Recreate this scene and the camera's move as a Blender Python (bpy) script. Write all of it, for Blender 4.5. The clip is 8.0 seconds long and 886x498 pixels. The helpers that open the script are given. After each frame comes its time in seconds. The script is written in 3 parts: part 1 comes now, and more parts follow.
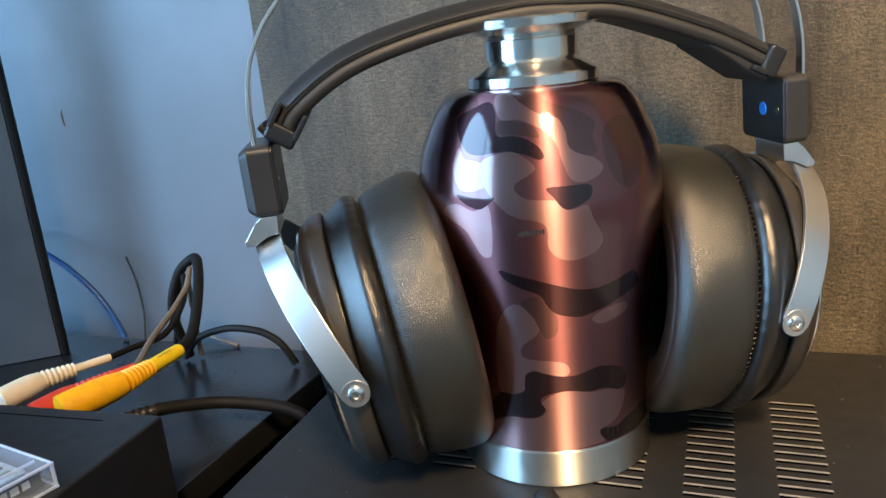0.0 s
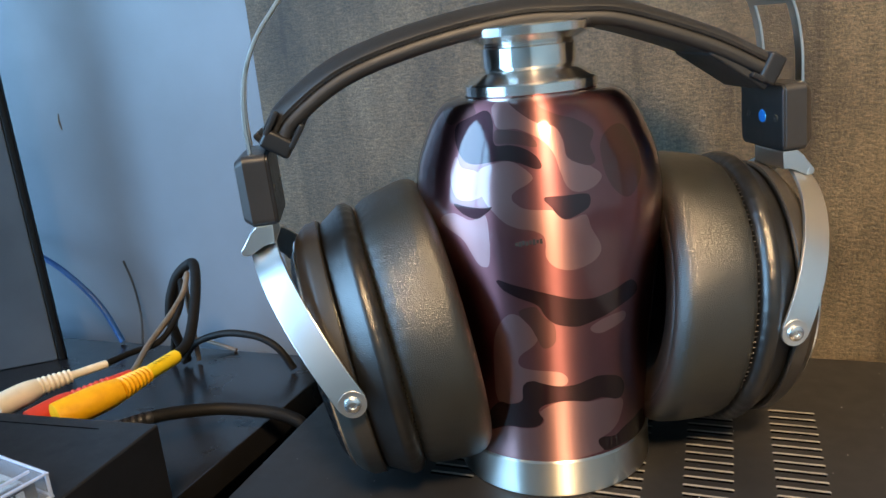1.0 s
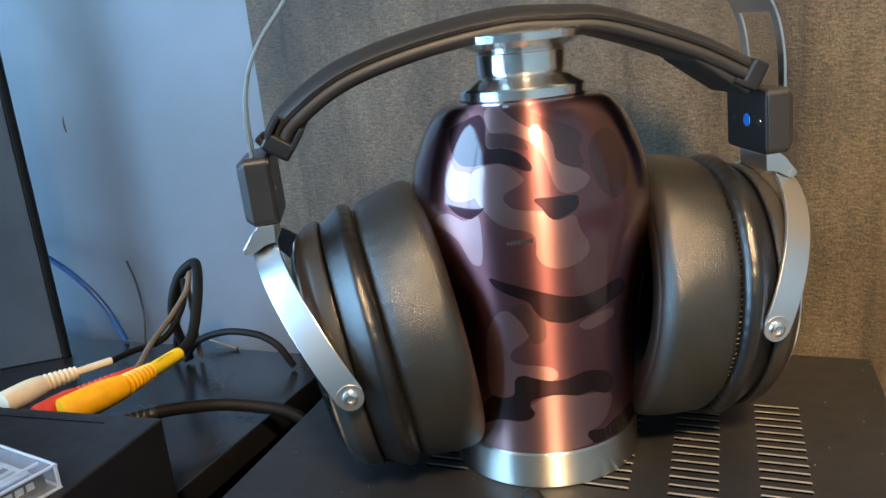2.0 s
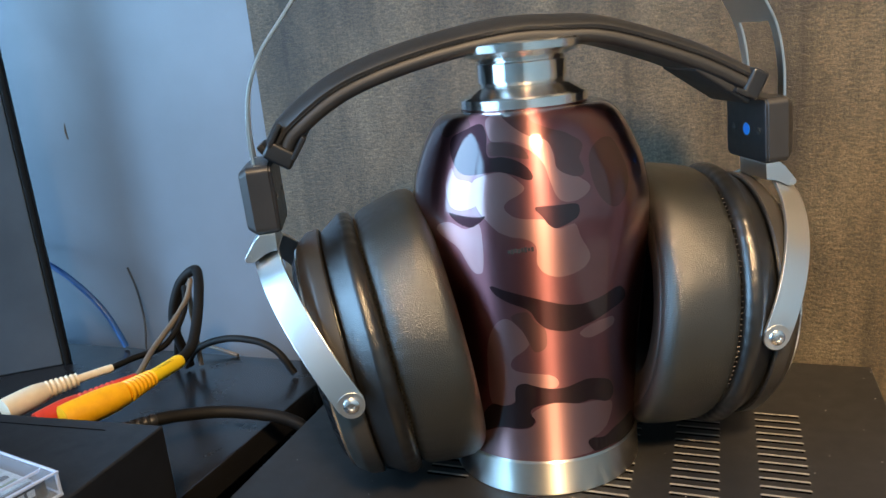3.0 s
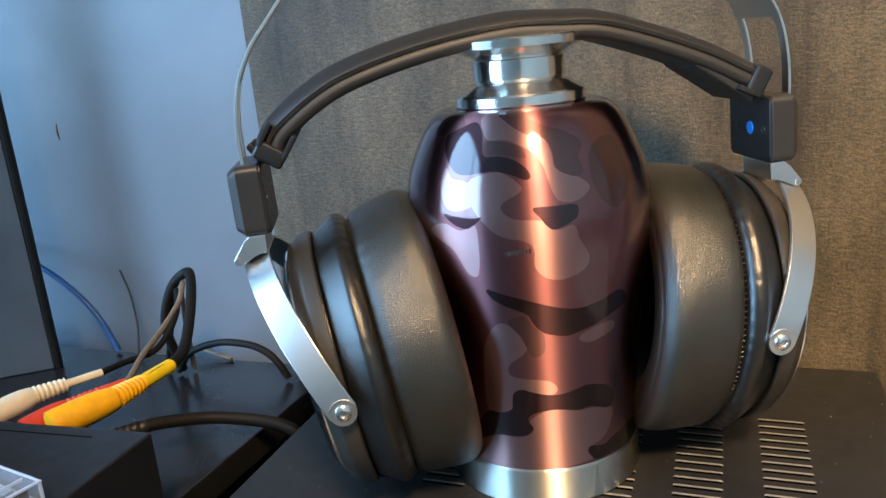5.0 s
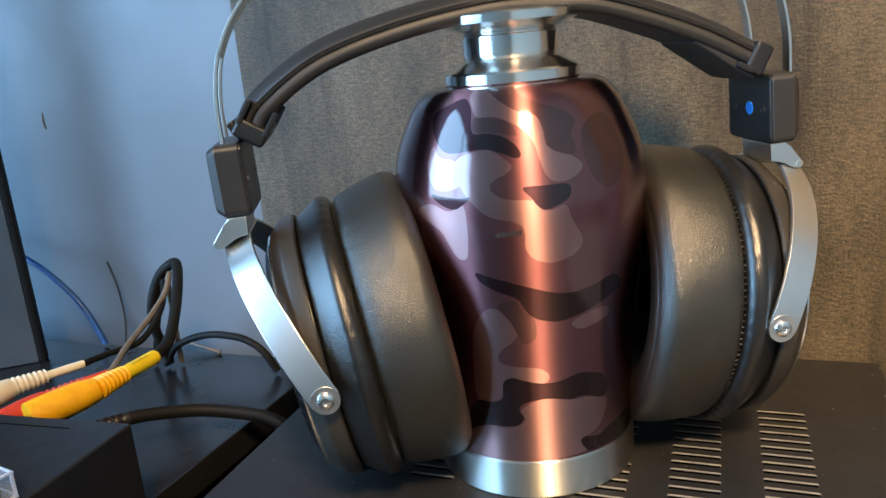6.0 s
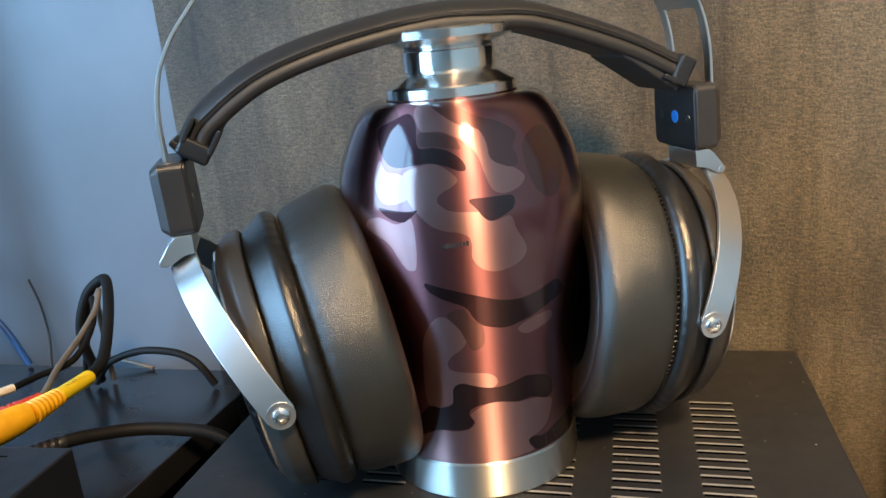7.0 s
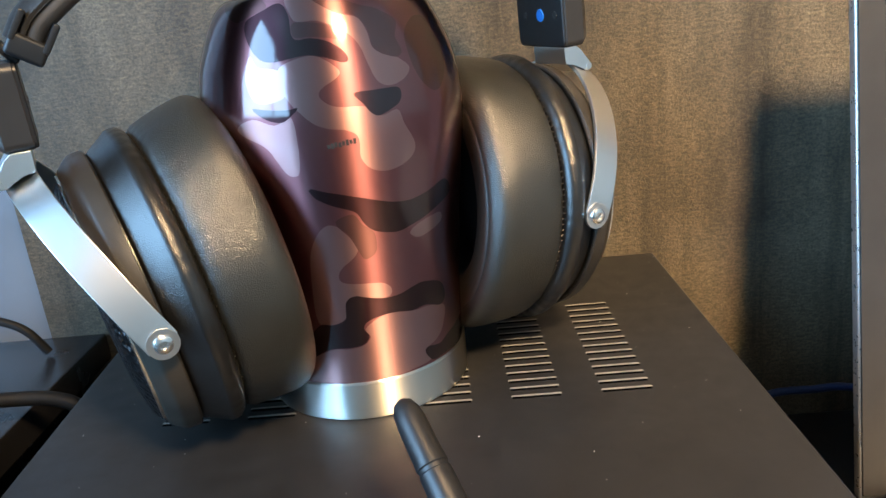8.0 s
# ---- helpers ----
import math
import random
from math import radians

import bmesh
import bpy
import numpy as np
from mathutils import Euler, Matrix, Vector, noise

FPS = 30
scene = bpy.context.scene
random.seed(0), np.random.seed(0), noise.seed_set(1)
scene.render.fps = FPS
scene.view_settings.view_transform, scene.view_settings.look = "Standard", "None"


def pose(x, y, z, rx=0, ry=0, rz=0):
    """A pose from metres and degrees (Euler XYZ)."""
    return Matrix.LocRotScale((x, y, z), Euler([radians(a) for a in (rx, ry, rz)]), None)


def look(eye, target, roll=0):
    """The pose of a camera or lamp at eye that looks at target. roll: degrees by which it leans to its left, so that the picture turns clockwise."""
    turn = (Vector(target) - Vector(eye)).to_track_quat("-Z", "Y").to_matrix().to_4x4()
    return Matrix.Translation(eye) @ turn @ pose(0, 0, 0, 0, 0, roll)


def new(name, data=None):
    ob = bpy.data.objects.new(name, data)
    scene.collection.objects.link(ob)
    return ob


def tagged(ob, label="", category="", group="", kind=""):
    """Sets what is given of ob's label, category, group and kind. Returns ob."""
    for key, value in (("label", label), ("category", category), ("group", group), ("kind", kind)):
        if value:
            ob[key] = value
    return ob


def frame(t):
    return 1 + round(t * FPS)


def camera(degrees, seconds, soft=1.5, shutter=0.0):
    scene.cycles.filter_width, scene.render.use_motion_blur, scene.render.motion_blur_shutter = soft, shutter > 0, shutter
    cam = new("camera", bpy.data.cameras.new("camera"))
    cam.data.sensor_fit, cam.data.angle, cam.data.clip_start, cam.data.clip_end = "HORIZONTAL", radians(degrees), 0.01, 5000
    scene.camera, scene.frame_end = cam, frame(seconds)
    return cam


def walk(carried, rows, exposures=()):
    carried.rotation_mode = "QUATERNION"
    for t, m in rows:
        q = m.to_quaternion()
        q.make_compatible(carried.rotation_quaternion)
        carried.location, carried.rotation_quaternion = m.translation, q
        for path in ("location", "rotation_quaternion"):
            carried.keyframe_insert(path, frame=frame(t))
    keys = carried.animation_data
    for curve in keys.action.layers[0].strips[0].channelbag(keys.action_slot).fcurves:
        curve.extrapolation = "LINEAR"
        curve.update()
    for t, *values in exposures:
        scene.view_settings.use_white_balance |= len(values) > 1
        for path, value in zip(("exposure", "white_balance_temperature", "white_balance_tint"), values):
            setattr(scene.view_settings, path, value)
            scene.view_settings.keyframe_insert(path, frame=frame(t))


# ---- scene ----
cam = camera(57.9, 8.0)
PATH = [
    (0, (0.085, -0.291, 0.174), (-0.673, 1.482, -0.356), -5.7),
    (0.5, (0.083, -0.29, 0.176), (-0.672, 1.484, -0.355), -5.7),
    (1, (0.085, -0.288, 0.177), (-0.672, 1.485, -0.356), -5.7),
    (1.5, (0.091, -0.295, 0.178), (-0.666, 1.478, -0.354), -5.7),
    (3, (0.091, -0.298, 0.18), (-0.666, 1.48, -0.335), -5.6),
    (3.5, (0.089, -0.295, 0.176), (-0.666, 1.487, -0.33), -5.5),
    (4, (0.09, -0.295, 0.179), (-0.668, 1.484, -0.333), -5.6),
    (5.5, (0.089, -0.284, 0.174), (-0.667, 1.496, -0.334), -5.6),
    (6, (0.089, -0.28, 0.168), (-0.666, 1.501, -0.339), -5.5),
    (6.5, (0.087, -0.283, 0.166), (-0.63, 1.513, -0.346), -5.4),
    (6.8, (0.08, -0.283, 0.172), (-0.56, 1.538, -0.352), -5.7),
    (7, (0.082, -0.288, 0.175), (-0.484, 1.556, -0.355), -5.8),
    (7.3, (0.063, -0.275, 0.164), (-0.3, 1.613, -0.386), -5.2),
    (7.5, (0.051, -0.276, 0.163), (-0.181, 1.622, -0.424), -5.0),
    (7.7, (0.047, -0.276, 0.152), (-0.132, 1.615, -0.474), -5.5),
    (8, (0.053, -0.285, 0.151), (-0.066, 1.604, -0.495), -6.3),
]
walk(cam, [(t, look(eye, target, roll)) for t, eye, target, roll in PATH],
     exposures=[(0.0, 0.0), (6.5, 0.0), (7.5, 0.12), (8.0, 0.28)])

# ---- light ----
world = bpy.data.worlds.new("world")
scene.world = world
world.use_nodes = True
sky = world.node_tree.nodes.new("ShaderNodeTexSky")
sky.sky_type, sky.sun_disc, sky.sun_elevation, sky.sun_rotation = "NISHITA", False, radians(35), radians(-100)
world.node_tree.links.new(sky.outputs[0], world.node_tree.nodes["Background"].inputs[0])
world.node_tree.nodes["Background"].inputs[1].default_value = 0.1


def area(name, eye, target, w, h, power, colour, spread=180, shape="RECTANGLE"):
    data = bpy.data.lights.new(name, "AREA")
    data.shape, data.size, data.size_y, data.energy, data.color, data.spread = shape, w, h, power, colour, radians(spread)
    ob = new(name, data)
    ob.matrix_world = look(eye, target)
    return ob


WIN_X, WIN_Y0, WIN_Y1, WIN_Z0, WIN_Z1 = -1.5, -2.95, -0.52, 0.02, 1.85
area("window_light", (WIN_X - 0.03, (WIN_Y0 + WIN_Y1) / 2, (WIN_Z0 + WIN_Z1) / 2), (0, (WIN_Y0 + WIN_Y1) / 2, (WIN_Z0 + WIN_Z1) / 2),
     WIN_Y1 - WIN_Y0, WIN_Z1 - WIN_Z0, 200.0, (0.305, 0.61, 0.97))
LAMP = (0.83, -1.40, 1.90)
LAMP_AIM = (0.50, 0.12, 0.05)
area("lamp_light", LAMP, LAMP_AIM, 0.40, 0.40, 13.2, (1.0, 0.68, 0.37), 42, "DISK")

# ---- materials ----


class Mat:
    """A Principled material with a few helpers for its node tree."""

    def __init__(self, name, colour=(0.5, 0.5, 0.5), rough=0.5, metal=0.0, **extra):
        self.m = bpy.data.materials.new(name)
        self.m.use_nodes = True
        self.t = self.m.node_tree
        self.b = self.t.nodes["Principled BSDF"]
        self.b.inputs["Base Color"].default_value = (*colour, 1)
        self.b.inputs["Roughness"].default_value = rough
        self.b.inputs["Metallic"].default_value = metal
        for k, v in extra.items():
            self.b.inputs[k.replace("_", " ")].default_value = v
        self.height = None

    def node(self, kind, **sets):
        n = self.t.nodes.new(kind)
        for k, v in sets.items():
            if k in n.inputs:
                n.inputs[k].default_value = v
        return n

    def link(self, a, b):
        self.t.links.new(a, b)

    def coords(self, scale=(1, 1, 1)):
        c = self.node("ShaderNodeTexCoord")
        mp = self.node("ShaderNodeMapping")
        mp.inputs["Scale"].default_value = scale
        self.link(c.outputs["Object"], mp.inputs["Vector"])
        return mp.outputs["Vector"]

    def noise(self, scale, detail=4, rough=0.55, stretch=(1, 1, 1)):
        n = self.node("ShaderNodeTexNoise", Scale=scale, Detail=detail, Roughness=rough)
        self.link(self.coords(stretch), n.inputs["Vector"])
        return n.outputs["Fac"]

    def cells(self, scale, stretch=(1, 1, 1)):
        n = self.node("ShaderNodeTexVoronoi", Scale=scale)
        self.link(self.coords(stretch), n.inputs["Vector"])
        return n.outputs["Distance"]

    def ramp(self, fac, stops):
        r = self.node("ShaderNodeValToRGB")
        e = r.color_ramp.elements
        while len(e) < len(stops):
            e.new(0.5)
        for el, (p, c) in zip(e, stops):
            el.position = p
            el.color = (*c, 1) if len(c) == 3 else c
        self.link(fac, r.inputs["Fac"])
        return r.outputs["Color"]

    def mix(self, fac, a, b, mode="MIX"):
        n = self.node("ShaderNodeMix")
        n.data_type, n.blend_type = "RGBA", mode
        for sock, v in ((n.inputs[0], fac), (n.inputs[6], a), (n.inputs[7], b)):
            if isinstance(v, (int, float)):
                sock.default_value = v
            elif isinstance(v, tuple):
                sock.default_value = (*v, 1)
            else:
                self.link(v, sock)
        return n.outputs[2]

    def math(self, op, a, b=0.0):
        n = self.node("ShaderNodeMath")
        n.operation = op
        for sock, v in zip(n.inputs, (a, b)):
            if isinstance(v, (int, float)):
                sock.default_value = v
            else:
                self.link(v, sock)
        return n.outputs[0]

    def range(self, fac, lo, hi):
        n = self.node("ShaderNodeMapRange")
        n.inputs["To Min"].default_value, n.inputs["To Max"].default_value = lo, hi
        self.link(fac, n.inputs["Value"])
        return n.outputs["Result"]

    def colour(self, out):
        self.link(out, self.b.inputs["Base Color"])
        return self

    def rough(self, out):
        self.link(out, self.b.inputs["Roughness"])
        return self

    def bump(self, out, depth, strength=1.0):
        n = self.node("ShaderNodeBump", Strength=strength, Distance=depth)
        self.link(out, n.inputs["Height"])
        if self.height is not None:
            self.link(self.height, n.inputs["Normal"])
        self.height = n.outputs["Normal"]
        self.link(self.height, self.b.inputs["Normal"])
        return self


def worn(name, colour, rough, metal=0.0, vary=0.25, scale=60, grain=900, depth=0.00005, **extra):
    """A painted or plastic surface: broad blotches, fine grain in the relief and uneven gloss."""
    m = Mat(name, colour, rough, metal, **extra)
    broad = m.noise(scale, 4)
    lo, hi = tuple(c * (1 - vary) for c in colour), tuple(min(1, c * (1 + vary)) for c in colour)
    m.colour(m.ramp(broad, [(0.3, lo), (0.7, hi)]))
    m.rough(m.range(m.noise(scale * 3, 5), max(0.02, rough - 0.12), min(1, rough + 0.12)))
    m.bump(m.noise(grain, 2), depth)
    return m.m


def brushed(name, colour, rough, stretch, metal=1.0, turned=0.0):
    m = Mat(name, colour, rough, metal)
    if turned:
        tangent = m.node("ShaderNodeTangent")
        tangent.direction_type, tangent.axis = "RADIAL", "Z"
        m.link(tangent.outputs[0], m.b.inputs["Tangent"])
        m.b.inputs["Anisotropic"].default_value, m.b.inputs["Anisotropic Rotation"].default_value = turned, 0.25
    streak = m.noise(60, 4, 0.7, stretch)
    m.rough(m.range(streak, rough - 0.06, rough + 0.08))
    if not turned:
        m.bump(streak, 0.00001, 0.4)
    return m.m


def leather(name, colour, rough, relief=1.0, coat=0.5, gloss=0.75):
    m = Mat(name, colour, rough, Specular_IOR_Level=gloss, Coat_Weight=coat, Coat_Roughness=0.27, Coat_IOR=1.5)
    m.colour(m.ramp(m.noise(45, 4), [(0.3, tuple(c * 0.75 for c in colour)), (0.7, tuple(c * 1.35 for c in colour))]))
    m.rough(m.range(m.noise(120, 4), rough - 0.06, rough + 0.07))
    m.bump(m.cells(2400), 0.00012 * relief, 1.0)
    m.bump(m.noise(3000, 2), 0.000015 * relief, 0.5)
    m.link(m.height, m.b.inputs["Coat Normal"])
    return m.m


def wall_cloth():
    m = Mat("wall_cloth", (0.2, 0.18, 0.15), 0.75)
    thread = m.noise(640, 3, 0.6, (0.40, 1, 1.1))
    speck = m.noise(820, 3, 0.7)
    grain = m.math("ADD", m.math("MULTIPLY", thread, 0.42), m.math("MULTIPLY", speck, 0.58))
    blot = m.noise(15, 6, 0.65, (1.0, 1, 0.6))
    stripe = m.noise(22, 5, 0.7, (1.8, 1, 0.12))
    c1 = m.ramp(blot, [(0.30, (0.034, 0.028, 0.020)), (0.5, (0.086, 0.072, 0.050)), (0.76, (0.138, 0.116, 0.082))])
    c2 = m.ramp(stripe, [(0.32, (0.30, 0.27, 0.23)), (0.46, (0.86, 0.84, 0.80)), (0.62, (1.08, 1.07, 1.05))])
    c3 = m.ramp(grain, [(0.40, (0.50, 0.46, 0.41)), (0.5, (0.95, 0.93, 0.90)), (0.61, (1.65, 1.53, 1.32))])
    m.colour(m.mix(0.9, m.mix(0.85, c1, c2, "MULTIPLY"), c3, "MULTIPLY"))
    m.rough(m.range(speck, 0.45, 0.75))
    m.bump(grain, 0.0012, 0.7)
    m.bump(m.noise(60, 4), 0.0015, 0.4)
    return m.m


def glow(name, colour, power):
    m = Mat(name, (0, 0, 0), 0.4)
    m.b.inputs["Emission Color"].default_value = (*colour, 1)
    m.b.inputs["Emission Strength"].default_value = power
    return m.m


M_CLOTH = wall_cloth()
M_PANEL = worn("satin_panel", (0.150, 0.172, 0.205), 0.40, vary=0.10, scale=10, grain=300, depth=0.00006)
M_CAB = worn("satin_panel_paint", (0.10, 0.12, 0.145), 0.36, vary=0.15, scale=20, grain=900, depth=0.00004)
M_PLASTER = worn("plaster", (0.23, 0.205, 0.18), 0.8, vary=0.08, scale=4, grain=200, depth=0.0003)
# Paler, warmer plaster for the unseen right wall, to bounce light onto the stand.
M_CREAM = worn("cream_bounce_plaster", (0.46, 0.40, 0.33), 0.8, vary=0.05, scale=4, grain=200, depth=0.0003)
M_FLOOR = worn("floorboard", (0.2, 0.13, 0.08), 0.5, vary=0.3, scale=6, grain=100, depth=0.0002)
M_DESK = worn("black_desk", (0.012, 0.012, 0.013), 0.33, vary=0.3, scale=30, grain=800, depth=0.00003)
M_SHELF = worn("dark_glossy_board", (0.013, 0.013, 0.0145), 0.24, vary=0.25, scale=14, grain=500, depth=0.00003)
M_AMP = worn("black_powder_coat", (0.013, 0.013, 0.0135), 0.46, vary=0.15, scale=40, grain=2600, depth=0.00006)
# Slot lips are coloured paler than the casing for the light they catch.
M_LIP = worn("lit_slot_edge", (0.34, 0.32, 0.29), 0.36, 0.4, vary=0.2, scale=200, grain=2600)
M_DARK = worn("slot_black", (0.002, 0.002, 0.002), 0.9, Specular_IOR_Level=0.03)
M_BOX = worn("black_box_paint", (0.014, 0.015, 0.018), 0.42, vary=0.2, scale=50, grain=1500)
M_LEATHER = leather("black_leather", (0.0118, 0.0120, 0.0088), 0.40)
M_RING = leather("ring_leather", (0.0070, 0.0070, 0.0066), 0.31, 0.5, 0.35, 0.6)
M_STRAP = leather("strap_leather", (0.0060, 0.0056, 0.0054), 0.58, 0.3, 0.05)
M_HOUSING = worn("black_anodised", (0.030, 0.026, 0.021), 0.40, vary=0.2, scale=50, grain=2500, depth=0.00004)
M_PLASTIC = worn("dark_plastic", (0.012, 0.0125, 0.014), 0.38, vary=0.15, scale=80, grain=2500)
M_BLOCK = worn("grey_plastic", (0.022, 0.0215, 0.022), 0.42, vary=0.12, scale=80, grain=2500)
M_THREAD = worn("black_thread", (0.012, 0.011, 0.010), 0.7, vary=0.2, scale=900)
# Paler copy of the thread; the glints on the stitches are put into its colour.
M_STITCH = worn("glinting_thread", (0.028, 0.028, 0.030), 0.4, vary=0.2, scale=900)
M_YOKE = brushed("satin_yoke_metal", (0.78, 0.78, 0.77), 0.30, (40, 40, 4))
M_CHROME = brushed("polished_steel", (0.80, 0.79, 0.77), 0.22, (1, 1, 30))
M_TURNED = brushed("turned_steel", (0.82, 0.80, 0.76), 0.19, (1, 1, 30), turned=0.6)
M_SPRING = Mat("spring_steel", (0.72, 0.71, 0.69), 0.3, 1.0).m
M_SCREW = worn("dark_screw", (0.10, 0.10, 0.10), 0.3, 0.9, vary=0.2, scale=400)
M_BLUE = worn("blue_paint", (0.01, 0.26, 0.90), 0.4, vary=0.1)
M_YELLOW = worn("yellow_rubber", (0.98, 0.45, 0.006), 0.42, vary=0.1, scale=200)
M_YSLEEVE = worn("yellow_sleeve", (0.95, 0.66, 0.012), 0.35, vary=0.06, scale=200)
M_RED = worn("red_rubber", (0.65, 0.05, 0.025), 0.42, vary=0.1, scale=200)
M_WHITE = worn("cream_rubber", (0.85, 0.73, 0.54), 0.45, vary=0.06, scale=200)
M_WIRE = worn("black_rubber", (0.008, 0.0075, 0.007), 0.6, vary=0.2, scale=200, Specular_IOR_Level=0.22)
M_WIREGREY = worn("taupe_cable", (0.16, 0.13, 0.10), 0.45, vary=0.15, scale=200)
M_WIREBLUE = worn("blue_cable", (0.02, 0.09, 0.28), 0.35, vary=0.15, scale=200)
# Darker copy of the blue cable colour, for the length in the laptop's shadow.
M_BLUESHADE = worn("shaded_blue_cable", (0.006, 0.022, 0.09), 0.5, vary=0.15, scale=200)
M_SILVER = worn("silver_paint", (0.42, 0.42, 0.42), 0.30, 0.8, vary=0.05, scale=80)
M_INK = worn("black_ink", (0.02, 0.02, 0.02), 0.6)
M_PAPER = worn("printed_paper", (0.30, 0.35, 0.38), 0.55, vary=0.4, scale=120)
M_FRAME = worn("white_frame_paint", (0.75, 0.75, 0.74), 0.4, vary=0.03)
M_SCREEN = glow("lit_screen", (0.30, 0.27, 0.36), 0.6)
M_SCREENBLUE = glow("lit_screen_blue", (0.08, 0.45, 0.95), 0.9)
M_CLEAR = Mat("clear_plastic", (0.70, 0.82, 1.0), 0.08, Alpha=0.10).m
M_RIM = Mat("clear_plastic_edge", (0.62, 0.72, 0.92), 0.15, Alpha=0.62).m
M_GREENINK = worn("green_ink", (0.12, 0.17, 0.12), 0.6, vary=0.3)
M_BASE = brushed("base_steel", (0.80, 0.77, 0.70), 0.36, (1, 1, 40), turned=1.0)


def camo_material():
    """Lacquered brushed aluminium: light and dark patches over a mauve ground, under a clear coat."""
    m = Mat("camo_lacquer", (0.3, 0.16, 0.15), 0.40, 1.0, Anisotropic=1.0, Anisotropic_Rotation=0.25, Coat_Weight=1.0, Coat_Roughness=0.012, Coat_IOR=1.55)
    tangent = m.node("ShaderNodeTangent")
    tangent.direction_type, tangent.axis = "RADIAL", "Z"
    m.link(tangent.outputs[0], m.b.inputs["Tangent"])
    wob = m.noise(90, 3)

    def edge(name):
        a = m.node("ShaderNodeAttribute")
        a.attribute_name = name
        v = m.math("ADD", a.outputs["Fac"], m.math("MULTIPLY", m.math("SUBTRACT", wob, 0.5), 0.001))
        return m.math("MULTIPLY", m.math("LESS_THAN", v, 0.0), 1.0)
    ground = m.ramp(m.noise(30, 4), [(0.3, (0.235, 0.090, 0.098)), (0.7, (0.27, 0.106, 0.112))])
    c = m.mix(edge("light"), ground, (0.43, 0.225, 0.215))
    c = m.mix(edge("middle"), c, (0.165, 0.074, 0.072))
    c = m.mix(edge("dark"), c, (0.048, 0.020, 0.024))
    m.colour(c)
    fine = m.noise(60, 3, 0.7, (1, 1, 90))
    m.rough(m.range(fine, 0.36, 0.46))
    m.bump(m.noise(90, 3, 0.6, (1, 1, 40)), 0.00002, 0.5)
    m.link(m.height, m.b.inputs["Coat Normal"])
    return m.m


M_CAMO = camo_material()

# ---- mesh helpers ----


def tidy(bm, angle=35):
    bmesh.ops.recalc_face_normals(bm, faces=bm.faces[:])
    for f in bm.faces:
        f.smooth = True
    for e in bm.edges:
        if len(e.link_faces) == 2 and e.calc_face_angle(0) > radians(angle):
            e.smooth = False


def part(name, bm, material, parent=None, label="", at=None, angle=35):
    """Links a bmesh as one mesh object, under a thing or a part where parent is given."""
    tidy(bm, angle)
    me = bpy.data.meshes.new(name)
    bm.to_mesh(me)
    bm.free()
    for mat in (material if isinstance(material, (list, tuple)) else [material]):
        me.materials.append(mat)
    ob = new(name, me)
    if at is not None:
        ob.matrix_basis = at
    if parent is not None:
        ob.parent = parent
    if label:
        tagged(ob, label)
    soft = ob.modifiers.new("normals", "WEIGHTED_NORMAL")
    soft.keep_sharp = True
    return ob


def thing(name, label, category, at=None, group="", kind=""):
    ob = new(name)
    ob.empty_display_size = 0.01
    if at is not None:
        ob.matrix_basis = at
    return tagged(ob, label, category, group, kind)


def box(x0, x1, y0, y1, z0, z1, bevel=0.0, seg=2, bm=None):
    b = bm or bmesh.new()
    vs = bmesh.ops.create_cube(b, size=1.0)["verts"]
    for v in vs:
        v.co = Vector(((x0 + x1) / 2 + v.co.x * (x1 - x0), (y0 + y1) / 2 + v.co.y * (y1 - y0), (z0 + z1) / 2 + v.co.z * (z1 - z0)))
    if bevel:
        es = list({e for v in vs for e in v.link_edges})
        bmesh.ops.bevel(b, geom=es, offset=bevel, segments=seg, affect="EDGES", profile=0.5)
    return b


def lathe(profile, n=96, axis="Z", closed=False, bm=None):
    """Turns (distance along the axis, radius) pairs about Z or X."""
    b = bm or bmesh.new()
    rows = []
    for d, r in profile:
        if r < 1e-6:
            rows.append([b.verts.new((0, 0, d) if axis == "Z" else (d, 0, 0))])
            continue
        row = []
        for i in range(n):
            a = 2 * math.pi * i / n
            c, s = r * math.cos(a), r * math.sin(a)
            row.append(b.verts.new((c, s, d) if axis == "Z" else (d, c, s)))
        rows.append(row)
    pairs = list(zip(rows, rows[1:])) + ([(rows[-1], rows[0])] if closed else [])
    for p, q in pairs:
        for i in range(n):
            j = (i + 1) % n
            quad = [p[i % len(p)], p[j % len(p)], q[j % len(q)], q[i % len(q)]]
            quad = list(dict.fromkeys(quad))
            if len(quad) > 2:
                b.faces.new(quad)
    return b


def smooth_line(points, n):
    """A Catmull-Rom line of n steps a stretch through the points."""
    pts = [Vector(p) for p in points]
    pts = [2 * pts[0] - pts[1]] + pts + [2 * pts[-1] - pts[-2]]
    out = []
    for a, b, c, d in zip(pts, pts[1:], pts[2:], pts[3:]):
        for i in range(n):
            t = i / n
            out.append(0.5 * (2 * b + (c - a) * t + (2 * a - 5 * b + 4 * c - d) * t * t + (3 * b - a - 3 * c + d) * t ** 3))
    return out + [pts[-2]]


